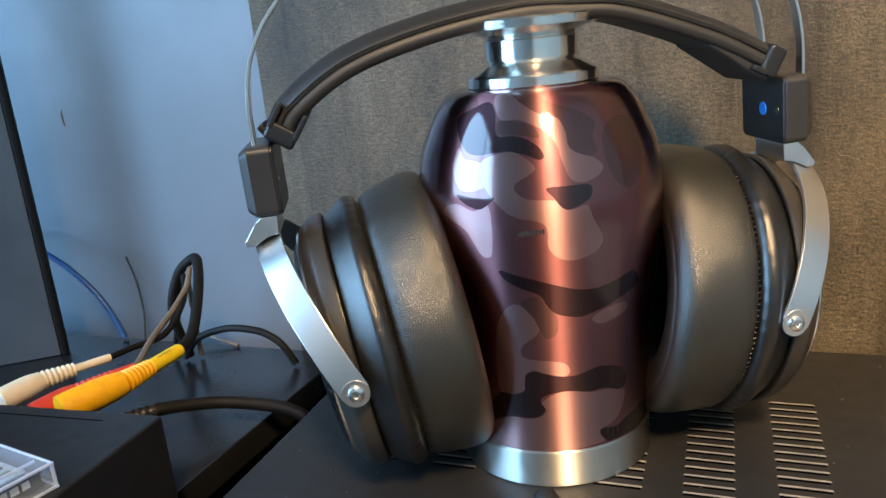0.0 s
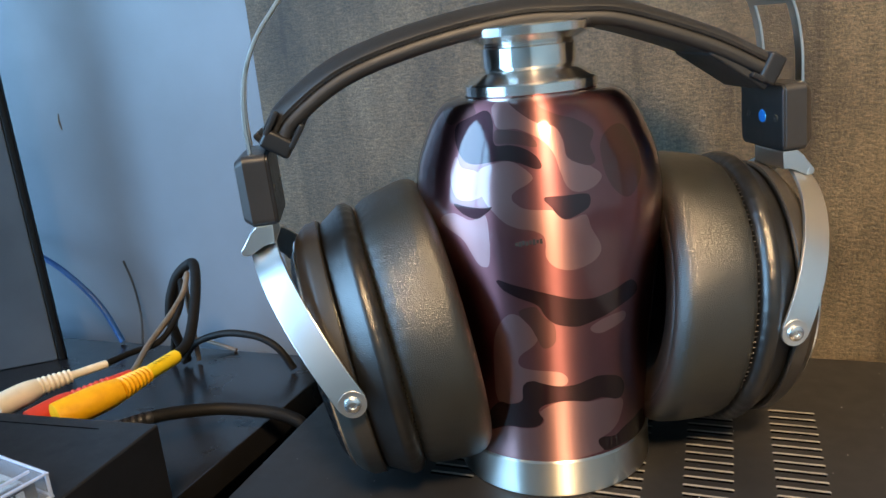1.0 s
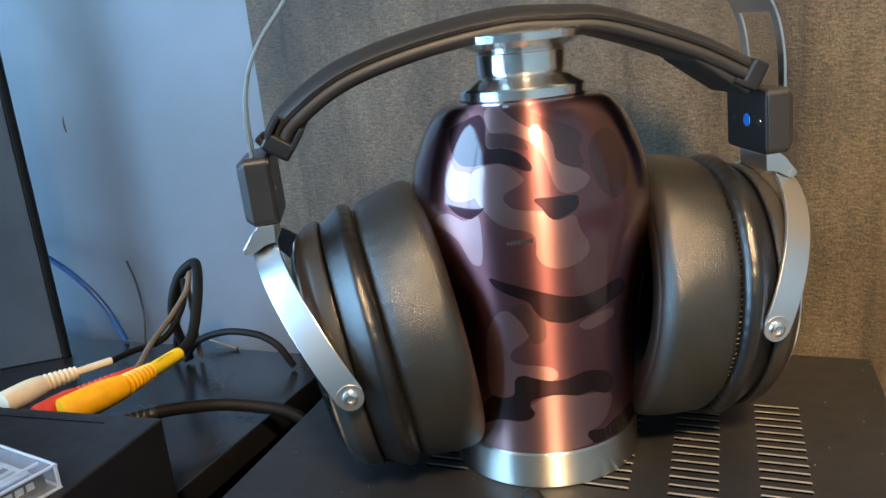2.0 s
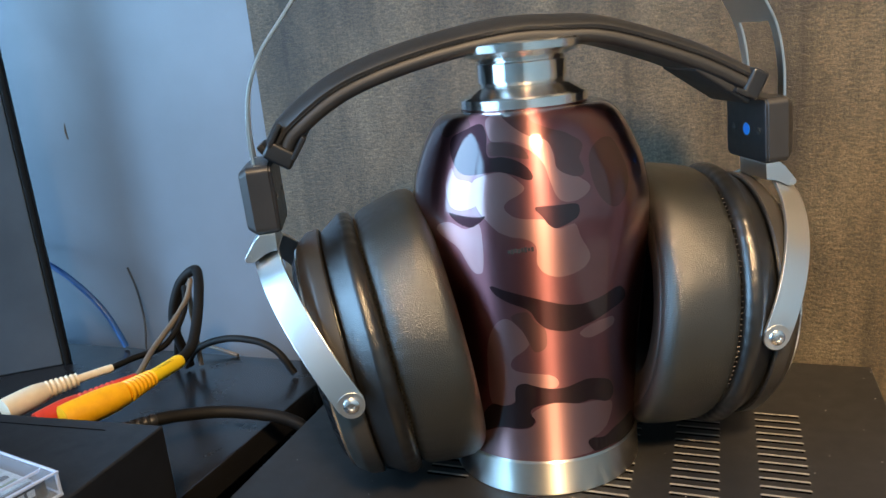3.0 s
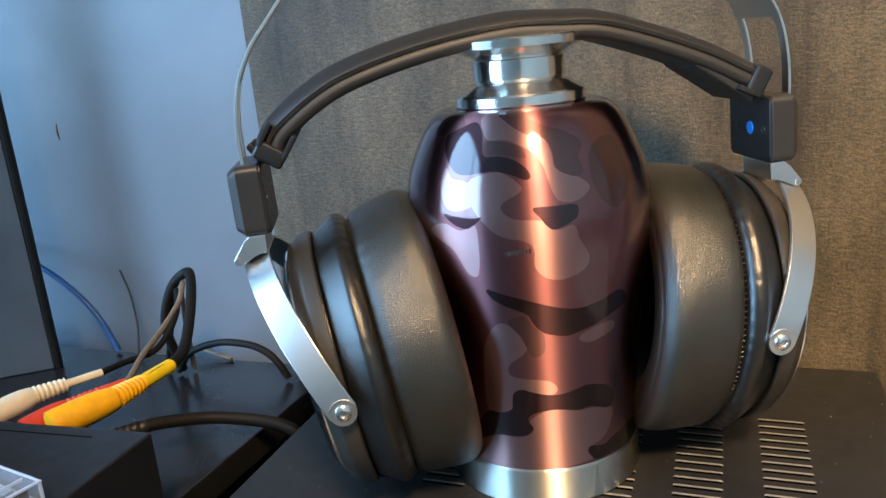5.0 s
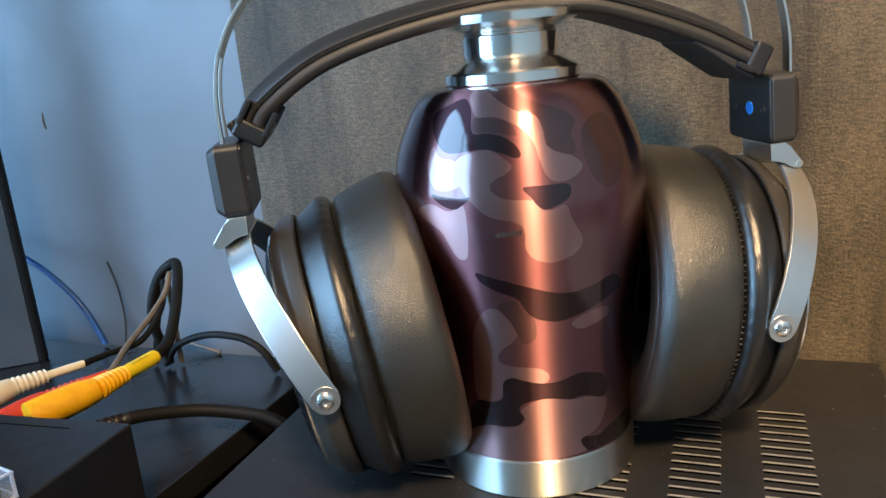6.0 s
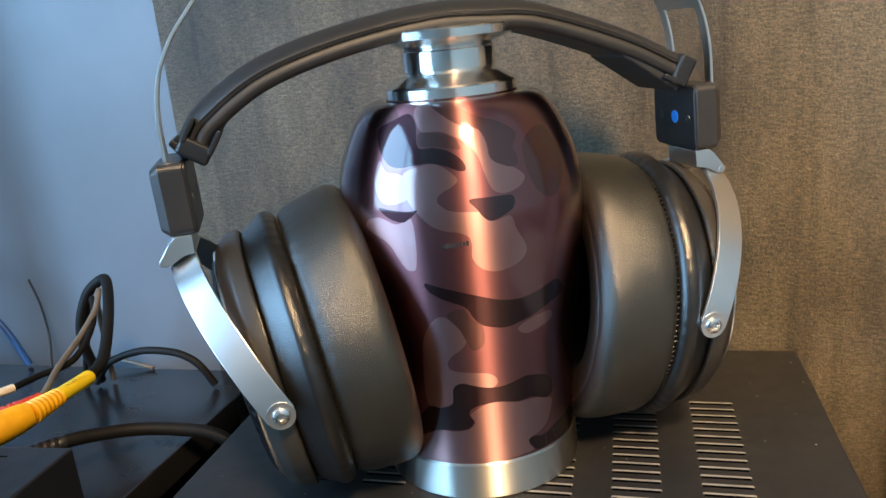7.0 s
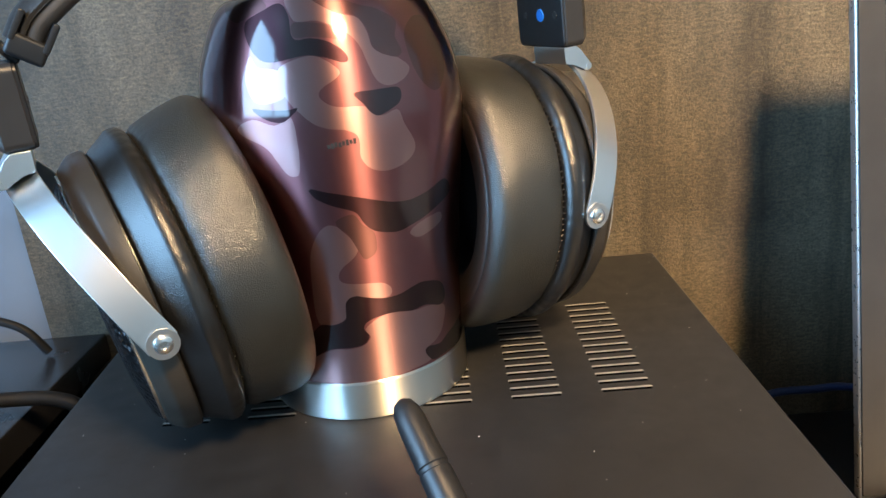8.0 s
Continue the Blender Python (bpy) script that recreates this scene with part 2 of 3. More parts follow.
def sweep(line, section, side=None, cap=True, bm=None, scale=None):
    """Carries a closed section (list of (across, up)) along a line. side: a fixed direction for 'across'."""
    b = bm or bmesh.new()
    rows, up = [], None
    for i, p in enumerate(line):
        t = (line[min(i + 1, len(line) - 1)] - line[max(i - 1, 0)]).normalized()
        if side is not None:
            s = (side - side.dot(t) * t).normalized()
        else:
            if up is None:
                up = Vector((0, 0, 1)) if abs(t.z) < 0.9 else Vector((1, 0, 0))
            s = t.cross(up).normalized()
        u = s.cross(t).normalized()
        if side is None:
            up = u
        k = scale[i] if scale else 1.0
        rows.append([b.verts.new(p + k * (x * s + y * u)) for x, y in section])
    m = len(section)
    for p, q in zip(rows, rows[1:]):
        for i in range(m):
            b.faces.new((p[i], p[(i + 1) % m], q[(i + 1) % m], q[i]))
    if cap:
        b.faces.new(rows[0][::-1])
        b.faces.new(rows[-1])
    return b


def circle(r, n=12):
    return [(r * math.cos(2 * math.pi * i / n), r * math.sin(2 * math.pi * i / n)) for i in range(n)]


def rounded(w, h, r, n=4):
    """A rectangle w by h with rounded corners, as a section."""
    out = []
    for cx, cy, a0 in ((w / 2 - r, h / 2 - r, 0), (r - w / 2, h / 2 - r, 90), (r - w / 2, r - h / 2, 180), (w / 2 - r, r - h / 2, 270)):
        for i in range(n + 1):
            a = radians(a0 + 90 * i / n)
            out.append((cx + r * math.cos(a), cy + r * math.sin(a)))
    return out


def tube(points, r, n=18, steps=12):
    return sweep(smooth_line(points, steps), circle(r, n))


def setting(name, bm, material, label, category):
    return tagged(part(name, bm, material), label, category, kind="structure")


# ---- the room ----
WALL_Y, DESK_Z = 0.128, -0.108
setting("wall_back", box(-0.203, 1.30, WALL_Y, WALL_Y + 0.02, -0.75, 2.15), M_CLOTH, "dark grey-brown woven cloth covering on the wall", "wall")
setting("wall_panel", box(-1.5, 1.30, WALL_Y + 0.021, WALL_Y + 0.10, -0.75, 2.15), M_PANEL, "smooth satin blue-grey panel behind the desk", "wall panel")
scuff = sweep([Vector((-0.3909, WALL_Y + 0.0212, 0.1434)), Vector((-0.3916, WALL_Y + 0.0212, 0.1375)), Vector((-0.3906, WALL_Y + 0.0212, 0.1316))], circle(0.0011, 8), side=Vector((1, 0, 0)), scale=[0.5, 1.0, 0.7])
part("scuff_mark", scuff, M_WIREGREY, bpy.data.objects["wall_panel"], "small dark scuff on the panel")
win = bmesh.new()
X0, X1 = -1.60, -1.50
box(X0, X1, -3.2, WIN_Y0, -0.75, 2.15, bm=win)
box(X0, X1, WIN_Y1, WALL_Y + 0.10, -0.75, 2.15, bm=win)
box(X0, X1, WIN_Y0, WIN_Y1, -0.75, WIN_Z0, bm=win)
box(X0, X1, WIN_Y0, WIN_Y1, WIN_Z1, 2.15, bm=win)
setting("wall_left", win, M_PLASTER, "plain pale plaster wall out of view with a window", "wall")
# Right and rear walls are unseen; the right one is lightened as a reflector.
setting("wall_right", box(1.30, 1.38, -3.2, WALL_Y + 0.10, -0.75, 2.15), M_CREAM, "plain pale plaster wall out of view", "wall")
setting("wall_rear", box(-1.6, 1.38, -3.28, -3.2, -0.75, 2.15), M_PLASTER, "plain pale plaster wall out of view", "wall")
setting("ceiling", box(-1.6, 1.38, -3.28, WALL_Y + 0.10, 2.15, 2.23), M_PLASTER, "plain pale ceiling", "ceiling")
setting("floor", box(-1.6, 1.38, -3.28, WALL_Y + 0.10, -0.83, -0.75), M_FLOOR, "brown wooden floor", "floor")
window = thing("window_1", "white framed window letting in cool daylight", "window", kind="structure")
for y0, y1, z0, z1 in ((WIN_Y0, WIN_Y0 + 0.05, WIN_Z0, WIN_Z1), (WIN_Y1 - 0.05, WIN_Y1, WIN_Z0, WIN_Z1), (WIN_Y0 + 0.05, WIN_Y1 - 0.05, WIN_Z0, WIN_Z0 + 0.05),
                       (WIN_Y0 + 0.05, WIN_Y1 - 0.05, WIN_Z1 - 0.05, WIN_Z1), (-1.76, -1.71, WIN_Z0 + 0.05, WIN_Z1 - 0.05)):
    part("window_frame", box(-1.52, -1.485, y0, y1, z0, z1, 0.004), M_FRAME, window)
lamp = thing("pendant_lamp", "small warm lamp hanging from the ceiling on a rod", "lamp", at=look(LAMP, LAMP_AIM))
part("lamp_housing", lathe([(0.006, 0.0), (0.006, 0.215), (0.04, 0.20), (0.09, 0.10), (0.09, 0.0)], 40), M_PLASTIC, lamp)
part("lamp_rod", box(LAMP[0] - 0.006, LAMP[0] + 0.006, LAMP[1] - 0.046, LAMP[1] - 0.034, LAMP[2] + 0.07, 2.15, 0.002), M_PLASTIC, lamp, at=look(LAMP, LAMP_AIM).inverted())

# ---- desk and shelf board ----
desk = thing("desk", "black desk in shadow beneath the amplifier", "desk")
part("desk_top", box(-1.45, 1.25, -0.62, WALL_Y - 0.002, DESK_Z - 0.03, DESK_Z, 0.002), M_DESK, desk)
for x in (-1.35, 1.15):
    for y in (-0.56, 0.05):
        part("leg", box(x - 0.025, x + 0.025, y - 0.025, y + 0.025, -0.75, DESK_Z - 0.03, 0.003), M_DESK, desk)
BOARD_Z = -0.022
board = thing("side_board", "low dark glossy board standing beside the amplifier", "board")
part("board_top", box(-0.95, -0.170, -0.40, WALL_Y - 0.001, BOARD_Z - 0.016, BOARD_Z, 0.0015), M_SHELF, board)
for x in (-0.94, -0.20):
    part("side_panel", box(x, x + 0.016, -0.38, 0.11, DESK_Z, BOARD_Z - 0.016), M_SHELF, board)

# ---- amplifier ----
AX0, AX1, AY0, AY1 = -0.1230, 0.1446, -0.150, 0.1205
SKEW = 0.053
amp = thing("amplifier", "black powder-coated metal amplifier with slotted top", "amplifier")
shell = box(AX0, AX1, AY0, AY1, -0.098, 0.0, 0.0009, 3)
for v in shell.verts:
    v.co.x -= SKEW * v.co.y
part("casing", shell, M_AMP, amp)
for x in (AX0 + 0.025, AX1 - 0.025):
    for y in (AY0 + 0.025, AY1 - 0.025):
        part("foot", lathe([(DESK_Z, 0.0), (DESK_Z, 0.010), (-0.098, 0.011), (-0.098, 0.0)], 24), M_WIRE, amp, at=pose(x, y, 0))

# ---- headphone stand ----
stand = thing("headphone_stand", "lacquered camouflage metal headphone stand with steel collar", "headphone stand", at=pose(0.0, 0.0105, 0))
part("base", lathe([(0.0003, 0.0), (0.0003, 0.0390), (0.0010, 0.0394), (0.0144, 0.0394), (0.0151, 0.0388), (0.0151, 0.0360)], 128), M_BASE, stand, "brushed steel base ring", angle=9)
BODY = [(0.0151, 0.0386), (0.026, 0.0390), (0.040, 0.0400), (0.055, 0.0414), (0.070, 0.0432), (0.085, 0.0452), (0.097, 0.0467), (0.106, 0.0475),
        (0.114, 0.0475), (0.121, 0.0466), (0.128, 0.0452), (0.134, 0.0429), (0.140, 0.0402), (0.145, 0.0373), (0.1485, 0.0341), (0.1503, 0.0303), (0.1508, 0.0245)]
PATCHES = {"dark": [], "middle": [], "light": []}


def patch(tone, outline):
    """One patch of the camouflage: its rounded outline as (degrees round the body, millimetres of height)."""
    ring = [Vector((radians(a) * 0.043, z * 0.001, 0)) for a, z in outline]
    n = len(ring)
    line = []
    for k in range(n):
        a, b, c, d = (ring[(k + i) % n] for i in (-1, 0, 1, 2))
        for t in (0.0, 0.25, 0.5, 0.75):
            line.append(0.5 * (2 * b + (c - a) * t + (2 * a - 5 * b + 4 * c - d) * t * t + (3 * b - a - 3 * c + d) * t ** 3))
    PATCHES[tone].append(np.array([p.xy for p in line]))


patch("dark", [(-95.0, 90.1), (-89.2, 88.7), (-78.1, 86.0), (-63.2, 82.0), (-52.5, 80.6), (-42.2, 81.8), (-30.0, 83.7), (-24.7, 78.1), (-38.3, 74.4), (-49.4, 71.9), (-58.1, 70.3), (-66.2, 71.4), (-71.4, 73.3), (-74.8, 76.4), (-77.1, 79.9), (-83.5, 82.4), (-90.9, 85.4), (-93.8, 87.5)])
patch("dark", [(-88.0, 47.1), (-83.2, 49.4), (-77.5, 48.4), (-70.4, 47.0), (-61.5, 46.7), (-52.2, 48.5), (-46.6, 48.7), (-34.0, 45.3), (-30.0, 39.5), (-34.4, 36.3), (-45.4, 39.2), (-53.9, 39.0), (-64.8, 40.6), (-73.8, 40.0), (-79.6, 38.4), (-80.8, 36.2), (-78.6, 33.1), (-82.3, 30.2), (-90.3, 29.3), (-100.5, 29.2), (-112.0, 25.7), (-113.9, 30.3), (-104.2, 38.7), (-96.1, 39.0), (-89.4, 41.0)])
patch("dark", [(-48.6, 21.0), (-45.6, 22.3), (-36.8, 21.1), (-27.3, 23.2), (-6.3, 23.9), (-3.1, 13.5), (-27.3, 15.8), (-41.9, 15.7), (-46.1, 17.8)])
patch("dark", [(-71.7, 118.5), (-69.4, 119.1), (-63.8, 118.9), (-53.7, 118.8), (-52.2, 116.3), (-54.0, 113.6), (-59.3, 111.7), (-63.3, 110.9), (-65.8, 112.1), (-68.8, 115.5)])
patch("dark", [(-117.9, 143.0), (-109.7, 145.8), (-100.4, 147.6), (-94.9, 144.1), (-92.7, 137.0), (-85.8, 136.6), (-78.7, 135.2), (-73.1, 132.2), (-71.2, 129.2), (-74.1, 128.5), (-79.4, 130.2), (-86.4, 131.8), (-94.3, 131.2), (-101.8, 130.7), (-108.0, 131.9), (-114.9, 137.0)])
patch("dark", [(-113.0, 117.2), (-105.5, 116.3), (-97.2, 116.0), (-93.1, 116.6), (-98.5, 113.0), (-102.4, 112.3), (-108.6, 114.2)])
patch("middle", [(-89.9, 151.1), (-79.6, 146.1), (-71.7, 143.0), (-63.6, 141.3), (-60.4, 136.7), (-59.9, 131.3), (-52.5, 128.2), (-47.8, 129.0), (-48.5, 134.2), (-44.8, 138.7), (-52.5, 142.8), (-62.2, 145.3), (-70.8, 148.1), (-72.2, 150.7)])
patch("middle", [(-42.6, 134.6), (-34.2, 138.8), (-24.9, 138.3), (-22.3, 131.3), (-22.9, 121.5), (-31.8, 115.0), (-40.2, 118.2), (-44.1, 126.3)])
patch("middle", [(-86.2, 78.0), (-78.7, 79.7), (-74.9, 75.5), (-70.2, 72.1), (-70.3, 64.9), (-75.9, 62.9), (-78.6, 67.1), (-82.0, 72.6), (-85.4, 75.3)])
# A dark reflection by the left shoulder, coloured in as a patch.
patch("middle", [(-125.8, 143.3), (-145.4, 149.2), (-156.6, 150.7), (-121.7, 151.2), (-106.9, 147.0), (-116.3, 144.7)])
patch("middle", [(-93.5, 141.3), (-86.1, 141.4), (-76.3, 139.6), (-72.5, 135.4), (-79.1, 136.3), (-85.8, 137.1), (-92.5, 137.3)])
patch("light", [(-100.0, 128.0), (-94.2, 130.7), (-86.1, 131.4), (-79.9, 129.5), (-75.8, 126.2), (-77.3, 124.1), (-82.2, 122.1), (-84.8, 120.3), (-83.8, 118.0), (-78.4, 115.5), (-67.7, 114.4), (-62.2, 110.8), (-54.9, 112.0), (-52.2, 106.5), (-48.0, 99.3), (-50.1, 95.5), (-56.4, 93.2), (-62.9, 92.7), (-68.9, 94.5), (-72.3, 98.7), (-72.3, 105.1), (-75.8, 107.7), (-82.6, 109.0), (-88.1, 111.1), (-92.2, 114.3), (-95.6, 117.4), (-99.1, 122.0)])
patch("light", [(-97.6, 149.4), (-89.7, 150.8), (-79.6, 145.9), (-71.8, 142.9), (-63.6, 141.1), (-60.8, 136.4), (-60.0, 131.1), (-51.9, 128.1), (-45.9, 124.1), (-49.9, 120.6), (-57.1, 119.7), (-61.6, 121.9), (-64.2, 127.6), (-65.7, 132.8), (-71.1, 137.8), (-81.8, 141.4), (-91.2, 141.7), (-94.9, 145.0)])
patch("light", [(-121.6, 110.1), (-113.1, 113.9), (-103.6, 111.6), (-96.8, 113.8), (-95.8, 106.6), (-96.3, 98.2), (-98.0, 94.7), (-102.4, 95.3), (-105.6, 99.8), (-109.5, 104.7)])
patch("light", [(-99.8, 67.9), (-93.1, 75.5), (-87.4, 76.6), (-83.5, 73.7), (-79.7, 69.6), (-78.6, 66.6), (-82.0, 63.2), (-86.8, 60.6), (-89.2, 57.7), (-87.8, 55.1), (-81.3, 54.1), (-70.5, 53.1), (-65.5, 50.8), (-65.3, 47.8), (-71.8, 46.8), (-83.0, 49.1), (-87.7, 46.9), (-89.0, 41.5), (-96.1, 39.0), (-103.9, 40.0), (-103.3, 54.5)])
patch("light", [(-80.8, 36.2), (-73.2, 39.7), (-64.8, 40.4), (-53.9, 38.8), (-43.6, 38.3), (-31.2, 35.0), (-33.2, 27.7), (-39.2, 23.6), (-48.2, 21.4), (-45.0, 16.8), (-56.5, 15.9), (-69.5, 15.3), (-85.5, 15.1), (-102.7, 15.5), (-120.9, 15.4), (-114.2, 23.8), (-98.8, 28.9), (-90.4, 29.0), (-82.3, 29.9), (-78.4, 32.9)])
patch("light", [(-52.9, 69.3), (-45.1, 71.6), (-34.0, 72.3), (-32.8, 68.7), (-44.8, 66.2), (-50.5, 66.7)])
patch("light", [(-113.2, 133.0), (-108.7, 129.3), (-100.0, 128.0), (-97.0, 121.4), (-102.0, 118.8), (-110.9, 119.1), (-114.9, 125.7)])


def patch_distance(line, x, z):
    """Signed distance in metres from places on the unrolled body to a patch's outline, negative inside."""
    out = np.full(x.shape, 0.01)
    lo, hi = line.min(0) - 0.006, line.max(0) + 0.006
    near = np.nonzero((x > lo[0]) & (x < hi[0]) & (z > lo[1]) & (z < hi[1]))[0]
    px, pz = x[near][:, None], z[near][:, None]
    a, b = line, np.roll(line, -1, axis=0)
    d = b - a
    k = np.clip(((px - a[:, 0]) * d[:, 0] + (pz - a[:, 1]) * d[:, 1]) / (d ** 2).sum(1), 0, 1)
    dist = np.hypot(px - a[:, 0] - k * d[:, 0], pz - a[:, 1] - k * d[:, 1]).min(1)
    cross = ((a[:, 1] > pz) != (b[:, 1] > pz)) & (px < d[:, 0] * (pz - a[:, 1]) / np.where(d[:, 1] == 0, 1e-12, d[:, 1]) + a[:, 0])
    out[near] = np.where(cross.sum(1) % 2 == 1, -dist, dist)
    return out


def stand_body():
    prof = [(p.x, p.y) for p in smooth_line([(z, r, 0) for z, r in BODY], 12)]
    ob = part("body", lathe(prof, 360), M_CAMO, stand, "mauve and black camouflage lacquer over brushed metal")
    co = np.array([v.co for v in ob.data.vertices])
    th = np.arctan2(co[:, 1], co[:, 0])
    for tone, lines in PATCHES.items():
        best = np.full(th.shape, 0.01)
        for turn in (0, 122, -122):
            x = ((th + radians(74 + turn) + math.pi) % (2 * math.pi) - math.pi - radians(74)) * 0.043
            for line in lines:
                best = np.minimum(best, patch_distance(line, x, co[:, 2]))
        ob.data.attributes.new(tone, "FLOAT", "POINT").data.foreach_set("value", best.astype(np.float32))
    return ob


stand_body()
part("collar", lathe([(0.1506, 0.0), (0.1506, 0.0246), (0.1512, 0.0252), (0.1545, 0.0252), (0.1552, 0.0246), (0.1585, 0.0190), (0.1592, 0.0172), (0.1592, 0.0)], 112), M_TURNED, stand, "polished steel collar ring", angle=9)
part("neck", lathe([(0.1588, 0.0), (0.1588, 0.0166), (0.1600, 0.0174), (0.1604, 0.0176), (0.1672, 0.0176), (0.1678, 0.0170), (0.1686, 0.0168), (0.1686, 0.0)], 112), M_TURNED, stand, angle=9)
part("lid", lathe([(0.1684, 0.0), (0.1684, 0.0172), (0.1712, 0.0240), (0.1718, 0.0254), (0.1746, 0.0256), (0.1752, 0.0250), (0.1752, 0.0)], 112), M_TURNED, stand, "polished steel flanged lid", angle=9)
# small unreadable maker's mark, as bars
for i in range(8):
    a = radians(-84.0 + i * 1.45)
    r = 0.0474
    part("print_bar", box(-0.00045, 0.00045, -0.0001, 0.0001, -0.0006 - 0.0003 * (i % 2), 0.0006 + 0.0002 * (i % 3)), M_THREAD, stand,
         at=pose(r * math.cos(a), r * math.sin(a), 0.1034 + 0.00012 * i, 0, 0, math.degrees(a) + 90))

# ---- headphones ----
phones = thing("headphones", "black leather over-ear headphones with silver yokes hung on the stand", "headphones", at=pose(0.0015, 0.0130, 0, 0, -1.3, 28.5))
PAD = [(-0.0002, 0.050), (0.0000, 0.0518), (0.0009, 0.0532), (0.0030, 0.0544), (0.0070, 0.0551), (0.0120, 0.0556), (0.0180, 0.0560), (0.0222, 0.0559), (0.0252, 0.0551), (0.0274, 0.0536),
       (0.0288, 0.0516), (0.0294, 0.0498), (0.0293, 0.0488), (0.0288, 0.0483), (0.0293, 0.0478), (0.0298, 0.0465), (0.0298, 0.0430), (0.0288, 0.0385), (0.0258, 0.0345), (0.0200, 0.0322), (0.0080, 0.0320), (0.0000, 0.0330)]
ROLL = [(-0.0002, 0.050), (-0.0004, 0.0524), (-0.0012, 0.0544), (-0.0028, 0.0557), (-0.0048, 0.0561), (-0.0064, 0.0558), (-0.0073, 0.0552), (-0.0076, 0.0549), (-0.0143, 0.0506), (-0.0148, 0.0501), (-0.0154, 0.048)]
HOUSING = [(-0.0155, 0.046), (-0.0155, 0.0516), (-0.0160, 0.0522), (-0.0205, 0.0518), (-0.0222, 0.0506), (-0.0250, 0.0482), (-0.0260, 0.0466), (-0.0260, 0.040)]
GRILLE = [(-0.0258, 0.0458), (-0.0272, 0.0448), (-0.0292, 0.041), (-0.0306, 0.031), (-0.0312, 0.016), (-0.0314, 0.0)]


def grille_material():
    m = Mat("black_mesh", (0.012, 0.012, 0.013), 0.35, 0.6)
    m.bump(m.cells(420), 0.0012, 1.0)
    return m.m


M_GRILLE = grille_material()


def stitches(n, r, d, tilt, size):
    """A ring of thread stitches about X, joined."""
    bm = bmesh.new()
    for i in range(n):
        a = 2 * math.pi * i / n
        b = box(-size, size, -0.00022, 0.00022, -0.00026, 0.00026, 0.0001, 1)
        me = bpy.data.meshes.new("stitch")
        b.transform(Matrix.Rotation(a, 4, "X") @ Matrix.Translation((d, 0, r)) @ Matrix.Rotation(tilt, 4, "Z"))
        b.to_mesh(me)
        b.free()
        bm.from_mesh(me)
        bpy.data.meshes.remove(me)
    return bm


def pucker(bm, seed):
    """Gathers sewn leather into small uneven folds beside its seam, and lets the whole pad sag a little."""
    for v in bm.verts:
        r = math.hypot(v.co.y, v.co.z)
        a = math.atan2(v.co.z, v.co.y)
        near = math.exp(-abs(v.co.x) / 0.0026) * (r > 0.049)
        fold = noise.noise((math.cos(a) * 17 + seed, math.sin(a) * 17, 0)) + 0.6 * math.sin(a * 56 + 3 * noise.noise((math.cos(a) * 3, math.sin(a) * 3, seed)))
        broad = noise.noise((math.cos(a) * 1.6 + seed, math.sin(a) * 1.6, v.co.x * 60))
        k = 1 + (0.00030 * near * fold + 0.00035 * broad * (r > 0.04)) / r
        v.co.y, v.co.z = v.co.y * k, v.co.z * k
    return bm


def ear_cup(side):
    at = pose(side * (0.0672 if side > 0 else 0.0650), 0.0035, 0.0605, 0, 0, 2.3 if side < 0 else 177.7) @ pose(0, 0, 0, 0, -7.4, 0)
    cup = part("ear_cup", lathe(HOUSING, 120, "X"), M_HOUSING, phones, "black anodised ear cup housing", at=at)
    pad = pucker(lathe(PAD, 360, "X"), side)
    if side < 0:
        # the cup has slipped down on its pad, whose upper edge clings to the stand
        for v in pad.verts:
            v.co.x *= 0.93
            v.co.z += 0.0046 * max(0.0, v.co.x / 0.03) * max(0.0, v.co.z / 0.056)
    part("ear_pad", pad, M_LEATHER, cup, "thick padded black leather ear pad")
    part("parting_line", lathe([(-0.0152, 0.0512), (-0.0155, 0.0518), (-0.0159, 0.0518), (-0.0161, 0.0512)], 120, "X", closed=True), M_SCREW, cup, "thin parting line")
    part("pad_ring", pucker(lathe(ROLL, 360, "X"), side + 5), M_RING, cup, "rolled black leather ring")
    part("grille", lathe(GRILLE, 90, "X"), M_GRILLE, cup, "black perforated mesh grille")
    part("trim_ring", lathe([(-0.0258, 0.0468), (-0.0265, 0.0468), (-0.0269, 0.0463), (-0.0265, 0.0456), (-0.0258, 0.0456)], 100, "X", closed=True), M_CHROME, cup, "thin bright metal ring")
    part("inner_cloth", lathe([(0.004, 0.0335), (0.004, 0.0)], 48, "X"), M_THREAD, cup)
    tagged(part("stitching", stitches(150, 0.0524 if side > 0 else 0.0518, 0.0001, 0.25, 0.0007), M_STITCH if side > 0 else M_THREAD, cup), kind="stuff")
    tagged(part("inner_stitching", stitches(120, 0.0486, 0.0291 if side > 0 else 0.0268, 1.35, 0.0009), M_STITCH, cup), kind="stuff")
    return cup


